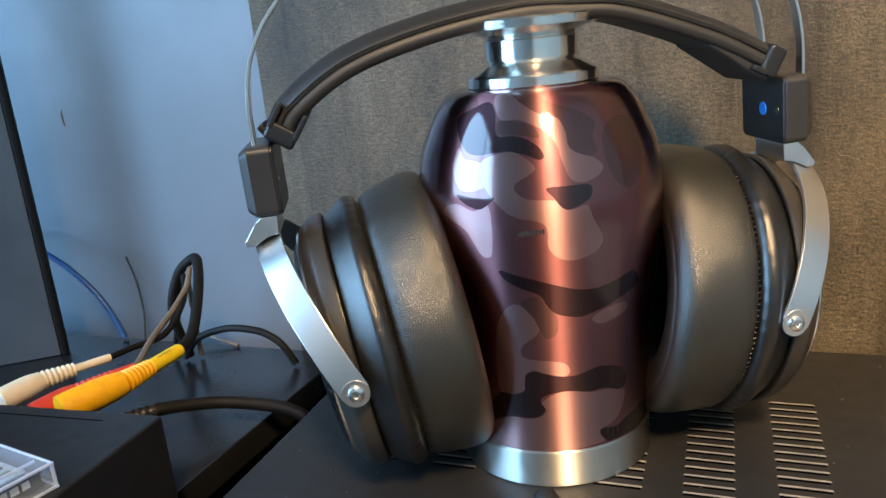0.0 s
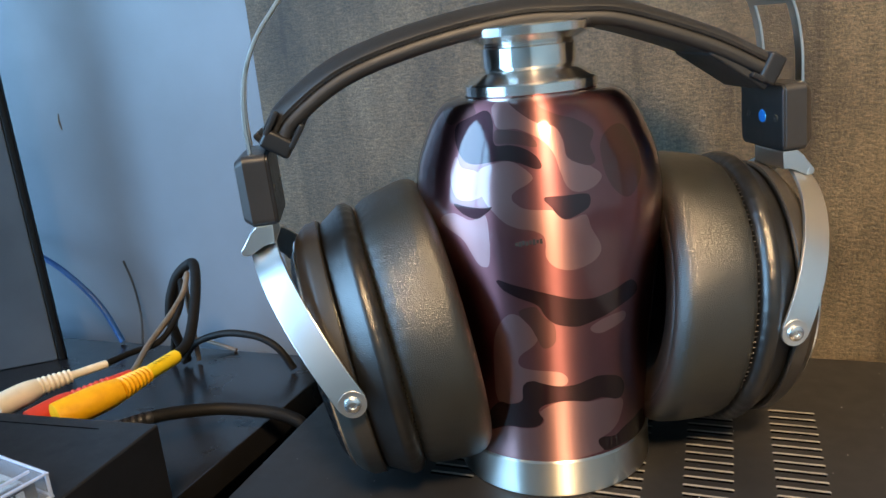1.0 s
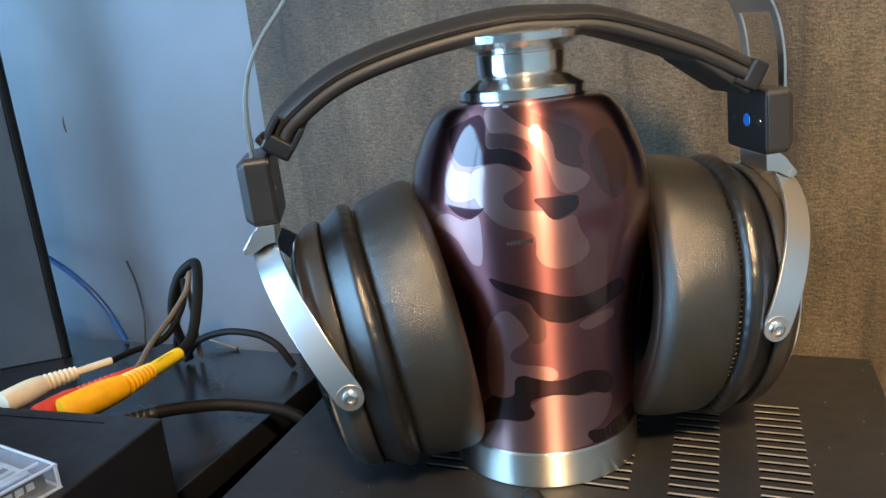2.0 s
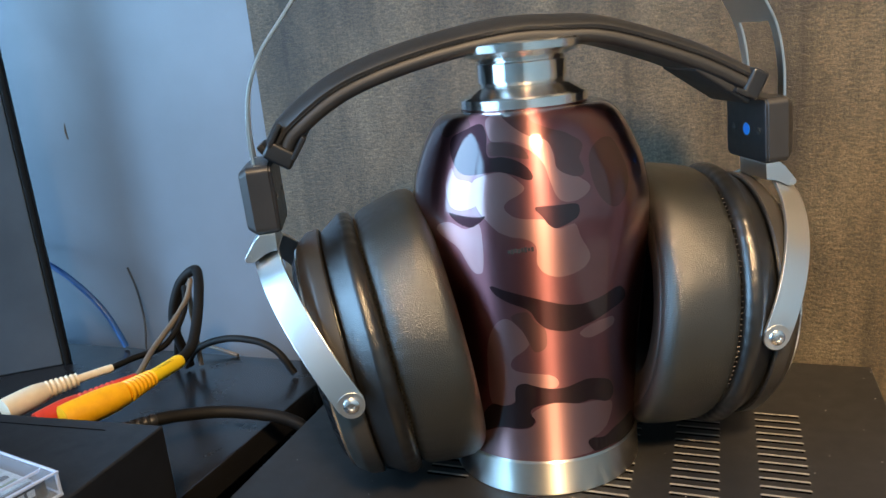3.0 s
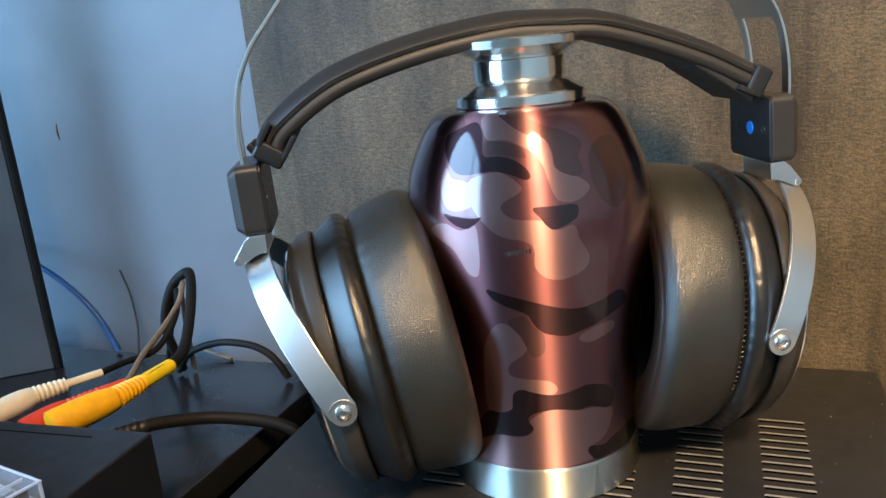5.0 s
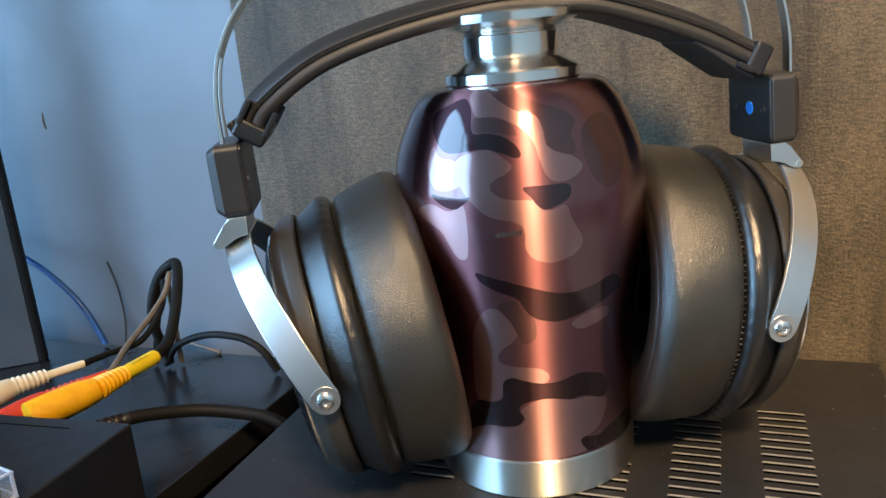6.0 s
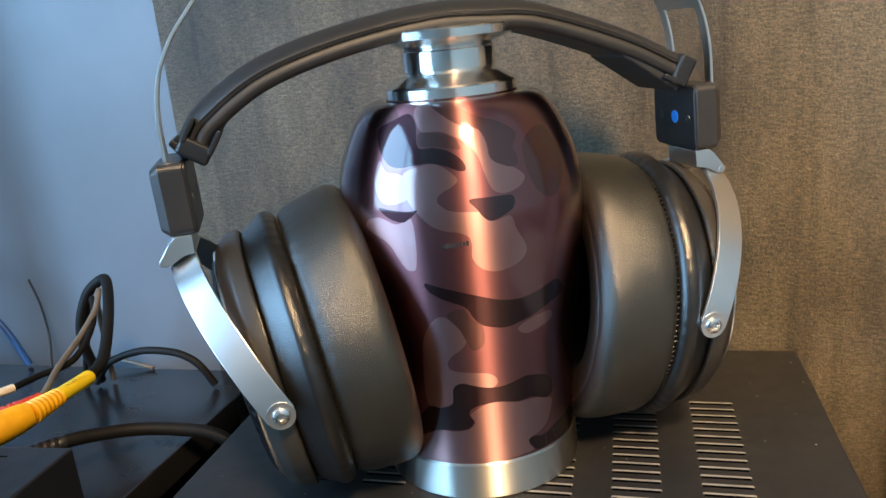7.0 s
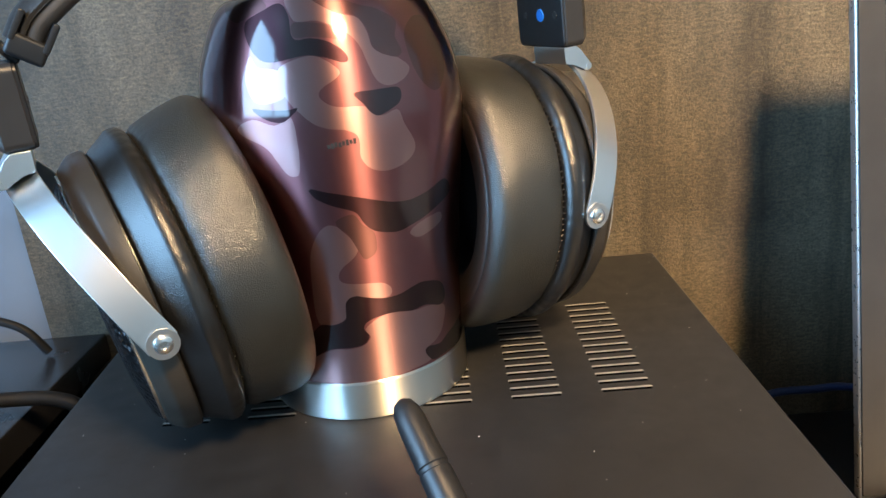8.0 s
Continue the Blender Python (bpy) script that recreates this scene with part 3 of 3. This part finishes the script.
def yoke(side):
    piv = Vector((side * 0.0792 - 0.002, 0, 0.0585))
    top = Vector((side * 0.1045 - 0.0025 + (0.0012 if side > 0 else 0), 0, 0.1080))
    q = (top - piv)
    size = q.length
    q.normalize()
    n = Vector((0, 1, 0)).cross(q) * side
    half = []
    for i in range(25):
        t = i / 24
        a = radians(78) * t
        half.append((0.0525 * (0.85 * math.cos(a) + 0.15 * (1 - 0.78 * t)), size * (0.85 * math.sin(a) + 0.15 * t)))
    line = [piv + Vector((0, -w, 0)) + q * h for w, h in half] + [piv + Vector((0, w, 0)) + q * h for w, h in half[::-1]]
    fork = part("yoke", sweep(line, rounded(0.0106, 0.0015, 0.0003, 2), side=n), M_YOKE, phones, "brushed silver metal yoke")
    for s in (-1, 1):
        at = Matrix.Translation(piv + Vector((0, s * 0.0525, 0))) @ pose(0, 0, 0, 90 if s < 0 else -90, 0, 0)
        part("yoke_end", lathe([(-0.00075, 0), (-0.00075, 0.0049), (0.00075, 0.0049), (0.00075, 0)], 32), M_YOKE, fork, at=at)
        part("screw", lathe([(0.0005, 0.0), (0.0007, 0.0031), (0.0016, 0.0028), (0.0021, 0.0020), (0.0021, 0.0013), (0.0012, 0.0011), (0.0012, 0.0)], 28), M_CHROME, fork, "polished hex screw", at=at)
        part("pivot_pin", lathe([(-0.0060, 0), (-0.0060, 0.0022), (-0.0005, 0.0022), (-0.0005, 0)], 16), M_PLASTIC, fork, at=at)
    at = pose(-0.004, 0, 0)
    fold = [(0.0972, 0.1164), (0.1034, 0.1164), (0.1052, 0.1146), (0.1094, 0.1093), (0.1097, 0.1075), (0.1086, 0.1060), (0.1066, 0.1060), (0.1022, 0.1093), (0.0975, 0.1095)]
    br = bmesh.new()
    ends = [[br.verts.new((x * side, y, z)) for x, z in fold] for y in (-0.0165, 0.0060)]
    for k in range(len(fold)):
        j = (k + 1) % len(fold)
        br.faces.new((ends[0][k], ends[0][j], ends[1][j], ends[1][k]))
    br.faces.new(ends[0])
    br.faces.new(ends[1][::-1])
    bmesh.ops.bevel(br, geom=br.edges[:], offset=0.0005, segments=2, affect="EDGES", profile=0.5)
    part("bracket", br, M_YOKE, fork, "folded silver hinge bracket", at=at)
    lip = sweep([Vector((0.1086 * side, y, 0.1076)) for y in (-0.0166, -0.0162, 0.0057, 0.0061)], circle(0.0016, 16), scale=[0.8, 1, 1, 0.8])
    part("rolled_lip", lip, M_YOKE, fork, at=at)
    return fork


BAND_X = -0.003


def slider_block(side):
    line = [Vector((x, -0.0012, 0.1292)) for x in (0.0966, 0.0970, 0.1050, 0.1079, 0.1082)]
    bm = sweep(line, rounded(0.0336, 0.0258, 0.0028, 4), side=Vector((0, 1, 0)), scale=[0.975, 1.0, 1.0, 0.86, 0.83])
    flip = Matrix.Translation((BAND_X, 0, 0)) @ Matrix.Diagonal((side, 1, 1, 1))
    bmesh.ops.transform(bm, matrix=flip, verts=bm.verts[:])
    ob = part("slider_block", bm, M_BLOCK, phones, "dark grey plastic slider block")
    inner = sweep([Vector((x, -0.0012, 0.1292)) for x in (0.0956, 0.0960, 0.0968)], rounded(0.0330, 0.0252, 0.0026, 4), side=Vector((0, 1, 0)), scale=[0.97, 1.0, 1.0])
    bmesh.ops.transform(inner, matrix=flip, verts=inner.verts[:])
    part("inner_plate", inner, M_PLASTIC, ob)
    turn = pose(side * 0.0956 + BAND_X, 0, 0, 0, -90 * side, 0)
    for y, r, mat, name in ((-0.0022, 0.0026, M_BLUE, "channel_dot"), (-0.0125, 0.0015, M_SCREW, "screw"), (0.0085, 0.0015, M_SCREW, "screw"))[0 if side > 0 else 1:]:
        part(name, lathe([(0, 0), (0, r), (0.0003, r * 0.95), (0.0003, r * 0.6), (0.0003 if name == "channel_dot" else 0.0001, r * 0.5), (0.0003 if name == "channel_dot" else 0.0001, 0)], 24), mat, ob, "blue painted dot" if name == "channel_dot" else "",
             at=Matrix.Translation((0, y, 0.1290)) @ turn)
    return ob


for s in (-1, 1):
    ear_cup(s)
    yoke(s)
    slider_block(s)

ARCH = [(-0.1075, 0, 0.1400), (-0.1072, 0, 0.1550), (-0.1045, 0, 0.1690), (-0.0985, 0, 0.1810), (-0.0905, 0, 0.1905), (-0.074, 0, 0.2075), (-0.050, 0, 0.2225), (-0.025, 0, 0.2310), (0, 0, 0.2335)]
ARCH = ARCH + [(-x, y, z) for x, y, z in ARCH[-2::-1]]
arch = [Vector((p.x * 0.980 - 0.0017, 0.0045, p.z)) for p in smooth_line(ARCH, 6)]
SIDE = Vector((0, 1, 0))
solid = [p for p in arch if p.z > 0.1700]


def twist(bm):
    """Turns the far half of the thin band a little, as it springs open unevenly."""
    for v in bm.verts:
        v.co.x -= 0.096 * (v.co.y - 0.0045) * min(1.0, max(0.0, -v.co.x / 0.08))
    return bm


spring = part("spring_band", twist(sweep(solid, rounded(0.034, 0.0014, 0.0005, 2), side=SIDE)), M_SPRING, phones, "thin dark spring steel headband arch")
for s in (-1, 1):
    rails = [p for p in arch if p.z <= 0.1735 and p.x * s > 0.02]
    for y in (-0.0146, 0.0146):
        part("rail", twist(sweep([p + Vector((0, y, 0)) for p in rails], rounded(0.0048, 0.0014, 0.0005, 2), side=SIDE)), M_SPRING, spring)

STRAP = [(-0.0975, 0, 0.1480), (-0.0905, 0, 0.1565), (-0.0697, 0, 0.1690), (-0.0403, 0, 0.1770), (-0.007, 0, 0.1812), (0.015, 0, 0.1802), (0.035, 0, 0.1772), (0.0675, 0, 0.1645), (0.0900, 0, 0.1522)]
top = smooth_line(STRAP, 10)
low = []
for i, p in enumerate(top):
    t = (top[min(i + 1, len(top) - 1)] - top[max(i - 1, 0)]).normalized()
    low.append((p, Vector((-t.z, 0, t.x))))
strap = part("headband_strap", sweep([p - n * 0.0050 for p, n in low], rounded(0.036, 0.0056, 0.0026, 5), side=SIDE), M_STRAP, phones, "padded black leather headband strap")
DOME = [(-0.0172, -0.0012), (0.0172, -0.0012)] + [(0.0176 * math.cos(radians(a)), 0.0044 * math.sin(radians(a)) ** 1.3) for a in range(0, 181, 15)]
part("strap_top", sweep([p - n * 0.0011 for p, n in low], [(x, -y) for x, y in DOME], side=SIDE), M_STRAP, strap, "smooth upper leather layer")
for y in (-0.0176, 0.0176):
    seam = bmesh.new()
    for k in range(0, len(low) - 1):
        for j in range(2):
            p = low[k][0].lerp(low[k + 1][0], j / 2) - low[k][1] * 0.0023
            t = (low[k + 1][0] - low[k][0]).normalized()
            sweep([p + Vector((0, y, 0)) - t * 0.0004, p + Vector((0, y, 0)) + t * 0.0004], circle(0.0002, 5), bm=seam)
    tagged(part("stitching", seam, M_THREAD, strap), kind="stuff")


def strap_clip(end, inward, reach):
    """The moulded clip that grips a strap end: two prongs on a block."""
    t = (inward - end).normalized()
    n = Vector((-t.z, 0, t.x)) if t.x > 0 else Vector((t.z, 0, -t.x))
    m = Matrix((t, SIDE, t.cross(SIDE))).transposed().to_4x4()
    base = Matrix.Translation(end - n * 0.004) @ m
    clip = part("strap_clip", box(-0.0042, 0.0028, -0.0190, 0.0190, -0.0058, 0.0058, 0.0014, 3), M_PLASTIC, phones, "dark moulded strap clip", at=base)
    for z in ((-0.0049, 0.0049) if end.x < 0 else (0.0049,)):
        for y in ((-0.0178, 0.0178) if end.x < 0 else (-0.0178,)):
            part("prong", box(0.0, reach, y - 0.0016, y + 0.0016, z - 0.0011, z + 0.0011, 0.0008, 2), M_PLASTIC, clip)
    if end.x > 0:
        tab = box(-0.003, 0.024, -0.0165, 0.0165, 0.0040, 0.0078, 0.0012, 3)
        for v in tab.verts:
            v.co.z -= 0.0030 * max(0.0, v.co.x / 0.024)
        part("leather_tab", tab, M_STRAP, clip, "black leather tab under the strap end")
    return clip


strap_clip(low[0][0], low[3][0], 0.0095)
strap_clip(low[-1][0], low[-4][0], 0.0062)
for s in (-1, 1):
    part("strap_anchor", box(-0.0014, 0.0014, -0.0090, 0.0090, -0.0044, 0.0044, 0.0008, 2), M_PLASTIC, phones, at=pose(s * 0.0975 + BAND_X, 0.002, 0.1448, 0, s * 35, 0))

# ---- black box with plugs ----
BOX = pose(-0.160, -0.0465, 0, 0, 0, 4)
stb = thing("set_top_box", "low matt black metal box with plugs in its back", "box", at=BOX)
part("casing", box(-0.20, 0.0, -0.17, 0.0, BOARD_Z + 0.004, 0.0235, 0.0012, 3), M_BOX, stb)
part("seam_line", box(-0.19, -0.025, -0.0085, -0.0080, 0.0234, 0.0237), M_DARK, stb)
for x in (-0.18, -0.02):
    for y in (-0.15, -0.02):
        part("foot", lathe([(BOARD_Z, 0), (BOARD_Z, 0.006), (BOARD_Z + 0.0042, 0.006), (BOARD_Z + 0.0042, 0)], 16), M_WIRE, stb, at=pose(x, y, 0))


def plug(name, label, p0, p1, p2, p3, r, m_body, m_sleeve, m_wire, wire, r_wire, prints=False, thin=0.52):
    """A moulded phono plug: faceted body, ribbed boot, sleeve and cable."""
    cable = thing(name, label, "cable")
    p0, p1, p2, p3 = (Vector(p) for p in (p0, p1, p2, p3))
    body = sweep([p0.lerp(p1, k) for k in (0, 0.12, 0.55, 0.8, 1)], circle(r, 12), scale=[0.95, 1, 1, 0.94, 0.80])
    part("plug_body", body, m_body, cable, angle=32)
    n = 26
    line = [p1.lerp(p2, k / n) for k in range(n + 1)]
    part("boot", sweep(line, circle(r * 0.8, 20), scale=[(1 - 0.25 * k / n) * (1.0 if (k // 2) % 2 else 0.84) for k in range(n + 1)]), m_body, cable)
    sl = part("sleeve", sweep([p2.lerp(p3, k) for k in (0, 0.05, 0.95, 1)], circle(r * thin, 16), scale=[0.95, 1, 1, 0.9]), m_sleeve, cable)
    if prints:
        d = (p3 - p2).normalized()
        for k in range(6):
            c = p2 + d * (0.006 + 0.0021 * k)
            part("print_bar", box(-0.0006, 0.0006, -0.0010, 0.0008 + 0.0003 * (k % 2), 0.0, 0.0001), M_INK, sl,
                 at=Matrix.Translation(c + Vector((0.0012, -0.0002, r * 0.50))) @ pose(0, 0, 0, 0, 20, math.degrees(math.atan2(d.y, d.x))))
    part("wire", tube([p3 - (p3 - p2) * 0.1] + wire, r_wire), m_wire, cable)
    return cable


plug("yellow_cable", "black video cable with a chunky yellow plug", (-0.2235, -0.0445, 0.0185), (-0.2120, -0.0150, 0.0200), (-0.2110, 0.0030, 0.0200), (-0.2120, 0.0270, 0.0195), 0.0076,
     M_YELLOW, M_YSLEEVE, M_WIRE, [(-0.2155, 0.042, 0.022), (-0.226, 0.064, 0.034), (-0.240, 0.086, 0.047), (-0.250, 0.095, 0.0505), (-0.262, 0.092, 0.040), (-0.270, 0.090, 0.015), (-0.272, 0.100, -0.019)], 0.0031, True)
plug("white_cable", "thin dark audio cable with a cream plug", (-0.2620, -0.0450, 0.0200), (-0.2570, -0.0240, 0.0215), (-0.2505, -0.0090, 0.0215), (-0.2420, 0.0080, 0.0215), 0.0062,
     M_WHITE, M_WHITE, M_WIRE, [(-0.2430, 0.024, 0.020), (-0.238, 0.046, 0.020), (-0.242, 0.070, 0.031), (-0.256, 0.090, 0.040), (-0.268, 0.095, 0.020), (-0.285, 0.100, -0.020)], 0.0018, thin=0.36)
plug("red_cable", "taupe audio cable with a red plug", (-0.2415, -0.0450, 0.0150), (-0.2350, -0.0240, 0.0170), (-0.2285, -0.0060, 0.0180), (-0.2245, 0.0060, 0.0175), 0.0056,
     M_RED, M_RED, M_WIREGREY, [(-0.2265, 0.012, 0.019), (-0.2370, 0.034, 0.0215), (-0.2430, 0.060, 0.0280), (-0.2450, 0.078, 0.037), (-0.250, 0.090, 0.045), (-0.262, 0.100, 0.030), (-0.266, 0.104, -0.020)], 0.0017)


def loose(name, label, pts, r, mat):
    ob = part(name, tube(pts, r), mat)
    return tagged(ob, label, "cable")


power = thing("power_cable", "black cable running behind the box to the amplifier", "cable")
part("wire", tube([(-0.224, -0.040, 0.002), (-0.214, -0.018, 0.001), (-0.204, -0.003, 0.000), (-0.196, 0.0085, -0.0025), (-0.184, 0.021, -0.0060), (-0.166, 0.028, -0.009), (-0.150, 0.031, -0.0120), (-0.1395, 0.032, -0.019),
      (-0.1355, 0.034, -0.042), (-0.137, 0.040, DESK_Z + 0.0035)], 0.0034), M_WIRE, power)
knurl = [Vector((-0.216, -0.0215, 0.0013)).lerp(Vector((-0.2045, -0.0038, 0.0002)), k / 12) for k in range(13)]
part("connector", sweep(knurl, circle(0.0037, 14), scale=[0.8, 1, 1, 0.82, 1, 0.8, 1, 0.82, 1, 0.84, 1, 0.92, 0.8]), M_BLOCK, power, "scuffed grey ribbed connector")
loose("bent_cable", "black cable arching over the board", [(-0.274, 0.098, BOARD_Z + 0.0025), (-0.262, 0.099, -0.0060), (-0.2386, 0.100, 0.0018), (-0.2169, 0.100, 0.0018), (-0.2048, 0.100, -0.0018), (-0.1967, 0.100, -0.0080), (-0.190, 0.101, BOARD_Z + 0.0024)], 0.0023, M_WIRE)
loose("grey_cable", "short length of pale grey cable on the board", [(-0.281, 0.1245, -0.014), (-0.264, 0.1240, -0.0175), (-0.250, 0.1235, BOARD_Z + 0.0013)], 0.0013, M_WIREGREY)
loose("blue_cable", "thin blue cable drooping against the panel", [(-0.476, 0.1235, 0.056), (-0.436, 0.1235, 0.051), (-0.404, 0.1235, 0.040), (-0.378, 0.1235, 0.022), (-0.361, 0.1235, 0.003), (-0.349, 0.1230, BOARD_Z + 0.002)], 0.0021, M_WIREBLUE)
loose("brown_cable", "thin dark cable hanging in front of the panel", [(-0.350, 0.140, 0.036), (-0.343, 0.138, 0.018), (-0.338, 0.134, -0.004), (-0.328, 0.120, BOARD_Z + 0.0015)], 0.0008, M_BLOCK)

# ---- plastic case on the box ----
case = thing("disc_case", "clear plastic case with a printed card, lying on the box", "plastic case", at=pose(-0.1604, -0.1046, 0.0236, 0, 0, -10))
CW, CD, CH = 0.110, 0.072, 0.0106
part("lid", box(-CW, 0.0, -CD, 0.0, CH - 0.0012, CH, 0.0004), M_CLEAR, case, "clear polystyrene lid")
part("bottom", box(-CW, 0.0, -CD, 0.0, 0.0, 0.0012, 0.0004), M_CLEAR, case, "clear polystyrene shell")
for x0, x1, y0, y1 in ((-0.0011, 0.0, -CD, 0.0), (-CW, -CW + 0.0011, -CD, 0.0), (-CW + 0.0012, -0.0012, -0.0011, 0.0), (-CW + 0.0012, -0.0012, -CD, -CD + 0.0011)):
    part("side_wall", box(x0, x1, y0, y1, 0.0013, CH - 0.0013), M_CLEAR, case)
for z in (0.0, CH - 0.0011):
    part("rim", box(-0.0002, 0.0012, -CD, 0.0012, z, z + 0.0011, 0.0004), M_RIM, case, "pale moulded edge")
    part("rim", box(-CW, -0.0003, 0.0001, 0.0012, z, z + 0.0011, 0.0004), M_RIM, case, "pale moulded edge")
    part("rim", box(-0.0075, -0.0066, -CD, -0.0015, z + 0.0002, z + 0.0014, 0.0003), M_RIM, case, "pale moulded edge")
part("rim", box(-0.0004, 0.0010, -0.0002, 0.0010, 0.0011, CH - 0.0011, 0.0003), M_RIM, case, "pale moulded edge")
part("card", box(-0.104, -0.0085, -0.068, -0.0045, 0.0068, 0.0074), M_PAPER, case, "pale printed card")
part("spine_card", box(-0.0030, -0.0024, -0.068, -0.0030, 0.0016, CH - 0.0018), M_INK, case, "black spine card")
rnd = random.Random(5)
for k in range(9):
    w = rnd.uniform(0.0020, 0.0036)
    part("print_bar", box(-0.0024, -0.0022, -0.0105 - 0.0044 * k, -0.0105 - 0.0044 * k + w, 0.0040, 0.0068), M_FRAME, case)
for k in range(7):
    x = -0.0125 - 0.0066 * k
    part("print_bar", box(x - 0.0034, x, -0.0075 - rnd.uniform(0.012, 0.040), -0.0070, 0.0075, 0.0076), M_INK if k % 3 else M_GREENINK, case)

# ---- tall dark cabinet beside the plugs ----
cab = thing("upright_panel", "thin upright blue-grey satin panel with dark edge trim", "panel", at=pose(-0.3770, 0.0900, 0, 0, 0, -52))
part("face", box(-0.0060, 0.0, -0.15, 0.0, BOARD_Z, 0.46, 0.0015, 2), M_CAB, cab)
part("edge_trim", box(-0.0070, 0.0008, 0.0003, 0.0048, BOARD_Z, 0.46, 0.0012, 2), M_WIRE, cab, "dark rubber edge trim")

# ---- aerial in front ----
ant = thing("antenna", "dark grey stubby antenna leaning up from the amplifier front", "antenna")
a0, a1 = Vector((0.0255, -0.0965, 0.0450)), Vector((0.0535, -0.1460, 0.0020))
mast = [a1.lerp(a0, k) for k in (0, 0.3, 0.62, 0.70, 0.705, 0.72, 0.725, 0.75, 0.755, 0.90, 0.95, 0.985, 1.0)]
part("mast", sweep(mast, circle(0.0044, 28), scale=[1.12, 1.08, 1.03, 1.0, 0.93, 0.93, 1.0, 1.0, 0.97, 0.94, 0.85, 0.6, 0.25]), M_PLASTIC, ant)
part("hinge", box(a1.x - 0.006, a1.x + 0.006, -0.160, -0.1495, -0.022, 0.006, 0.002, 3), M_PLASTIC, ant)

# ---- laptop ----
laptop = thing("laptop", "open silver laptop with a lit screen", "laptop", at=pose(0.2120, 0.030, DESK_Z, 0, 0, 0))
part("keyboard_base", box(0.0, 0.33, -0.225, -0.004, 0.0, 0.016, 0.003, 3), M_SILVER, laptop)
LID = pose(0, 0.002, 0.010, -9, 0, 0)
lid = part("screen_lid", box(0.0, 0.33, 0.0, 0.006, 0.0, 0.242, 0.0014, 3), M_SILVER, laptop, at=LID)
part("bezel", box(0.0012, 0.3288, -0.0010, 0.0004, 0.002, 0.240, 0.0005, 2), M_BLOCK, lid)
part("screen", box(0.0125, 0.3175, -0.0016, -0.0008, 0.020, 0.232), M_SCREEN, lid, "lit screen")
part("screen_tile", box(0.0132, 0.05, -0.0020, -0.0015, 0.030, 0.042), M_SCREENBLUE, lid, "bright blue window on the screen")
loose("desk_cable", "thin blue cable lying on the desk, coloured darker for shade", [(0.160, 0.090, DESK_Z + 0.003), (0.186, 0.112, -0.096), (0.200, 0.115, -0.0882), (0.224, 0.115, -0.0872), (0.250, 0.115, -0.0888), (0.32, 0.105, DESK_Z + 0.003)], 0.0022, M_BLUESHADE)

# ---- slots in the amplifier top ----


def slot_mesh():
    # A flat black strip paints the slot's dark opening; the pale lip, its lit edge.
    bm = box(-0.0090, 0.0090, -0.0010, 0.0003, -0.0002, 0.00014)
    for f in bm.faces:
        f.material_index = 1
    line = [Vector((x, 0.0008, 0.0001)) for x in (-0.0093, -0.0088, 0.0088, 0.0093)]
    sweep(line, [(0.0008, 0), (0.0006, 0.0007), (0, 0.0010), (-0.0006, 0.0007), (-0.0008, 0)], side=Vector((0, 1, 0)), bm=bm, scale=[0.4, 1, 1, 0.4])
    tidy(bm)
    me = bpy.data.meshes.new("vent_slot")
    bm.to_mesh(me)
    bm.free()
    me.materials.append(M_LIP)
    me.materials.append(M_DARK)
    return me


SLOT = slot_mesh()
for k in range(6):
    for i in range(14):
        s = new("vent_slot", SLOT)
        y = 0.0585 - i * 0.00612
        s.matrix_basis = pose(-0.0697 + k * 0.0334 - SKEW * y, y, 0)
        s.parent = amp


# ---- dust ----


def dust(name, label, places, size):
    """Pale flecks of lint lying on a surface, joined."""
    rnd = random.Random(4)
    bm = bmesh.new()
    for x, y, z in places:
        r = size * rnd.uniform(0.4, 1.0)
        b = bmesh.ops.create_icosphere(bm, subdivisions=1, radius=r)
        bmesh.ops.transform(bm, matrix=pose(x, y, z, 0, 0, rnd.uniform(0, 180)) @ Matrix.Diagonal((rnd.uniform(0.5, 1.6), 0.7, 0.45, 1)), verts=b["verts"])
    return tagged(part(name, bm, M_DUST), label, "dust", kind="stuff")


M_DUST = worn("pale_lint", (0.55, 0.53, 0.50), 0.8)
rnd = random.Random(11)
dust("dust", "scattered pale dust flecks on the amplifier top", [(rnd.uniform(-0.115, 0.138), rnd.uniform(-0.145, 0.115), 0.0001) for _ in range(110)], 0.00032)
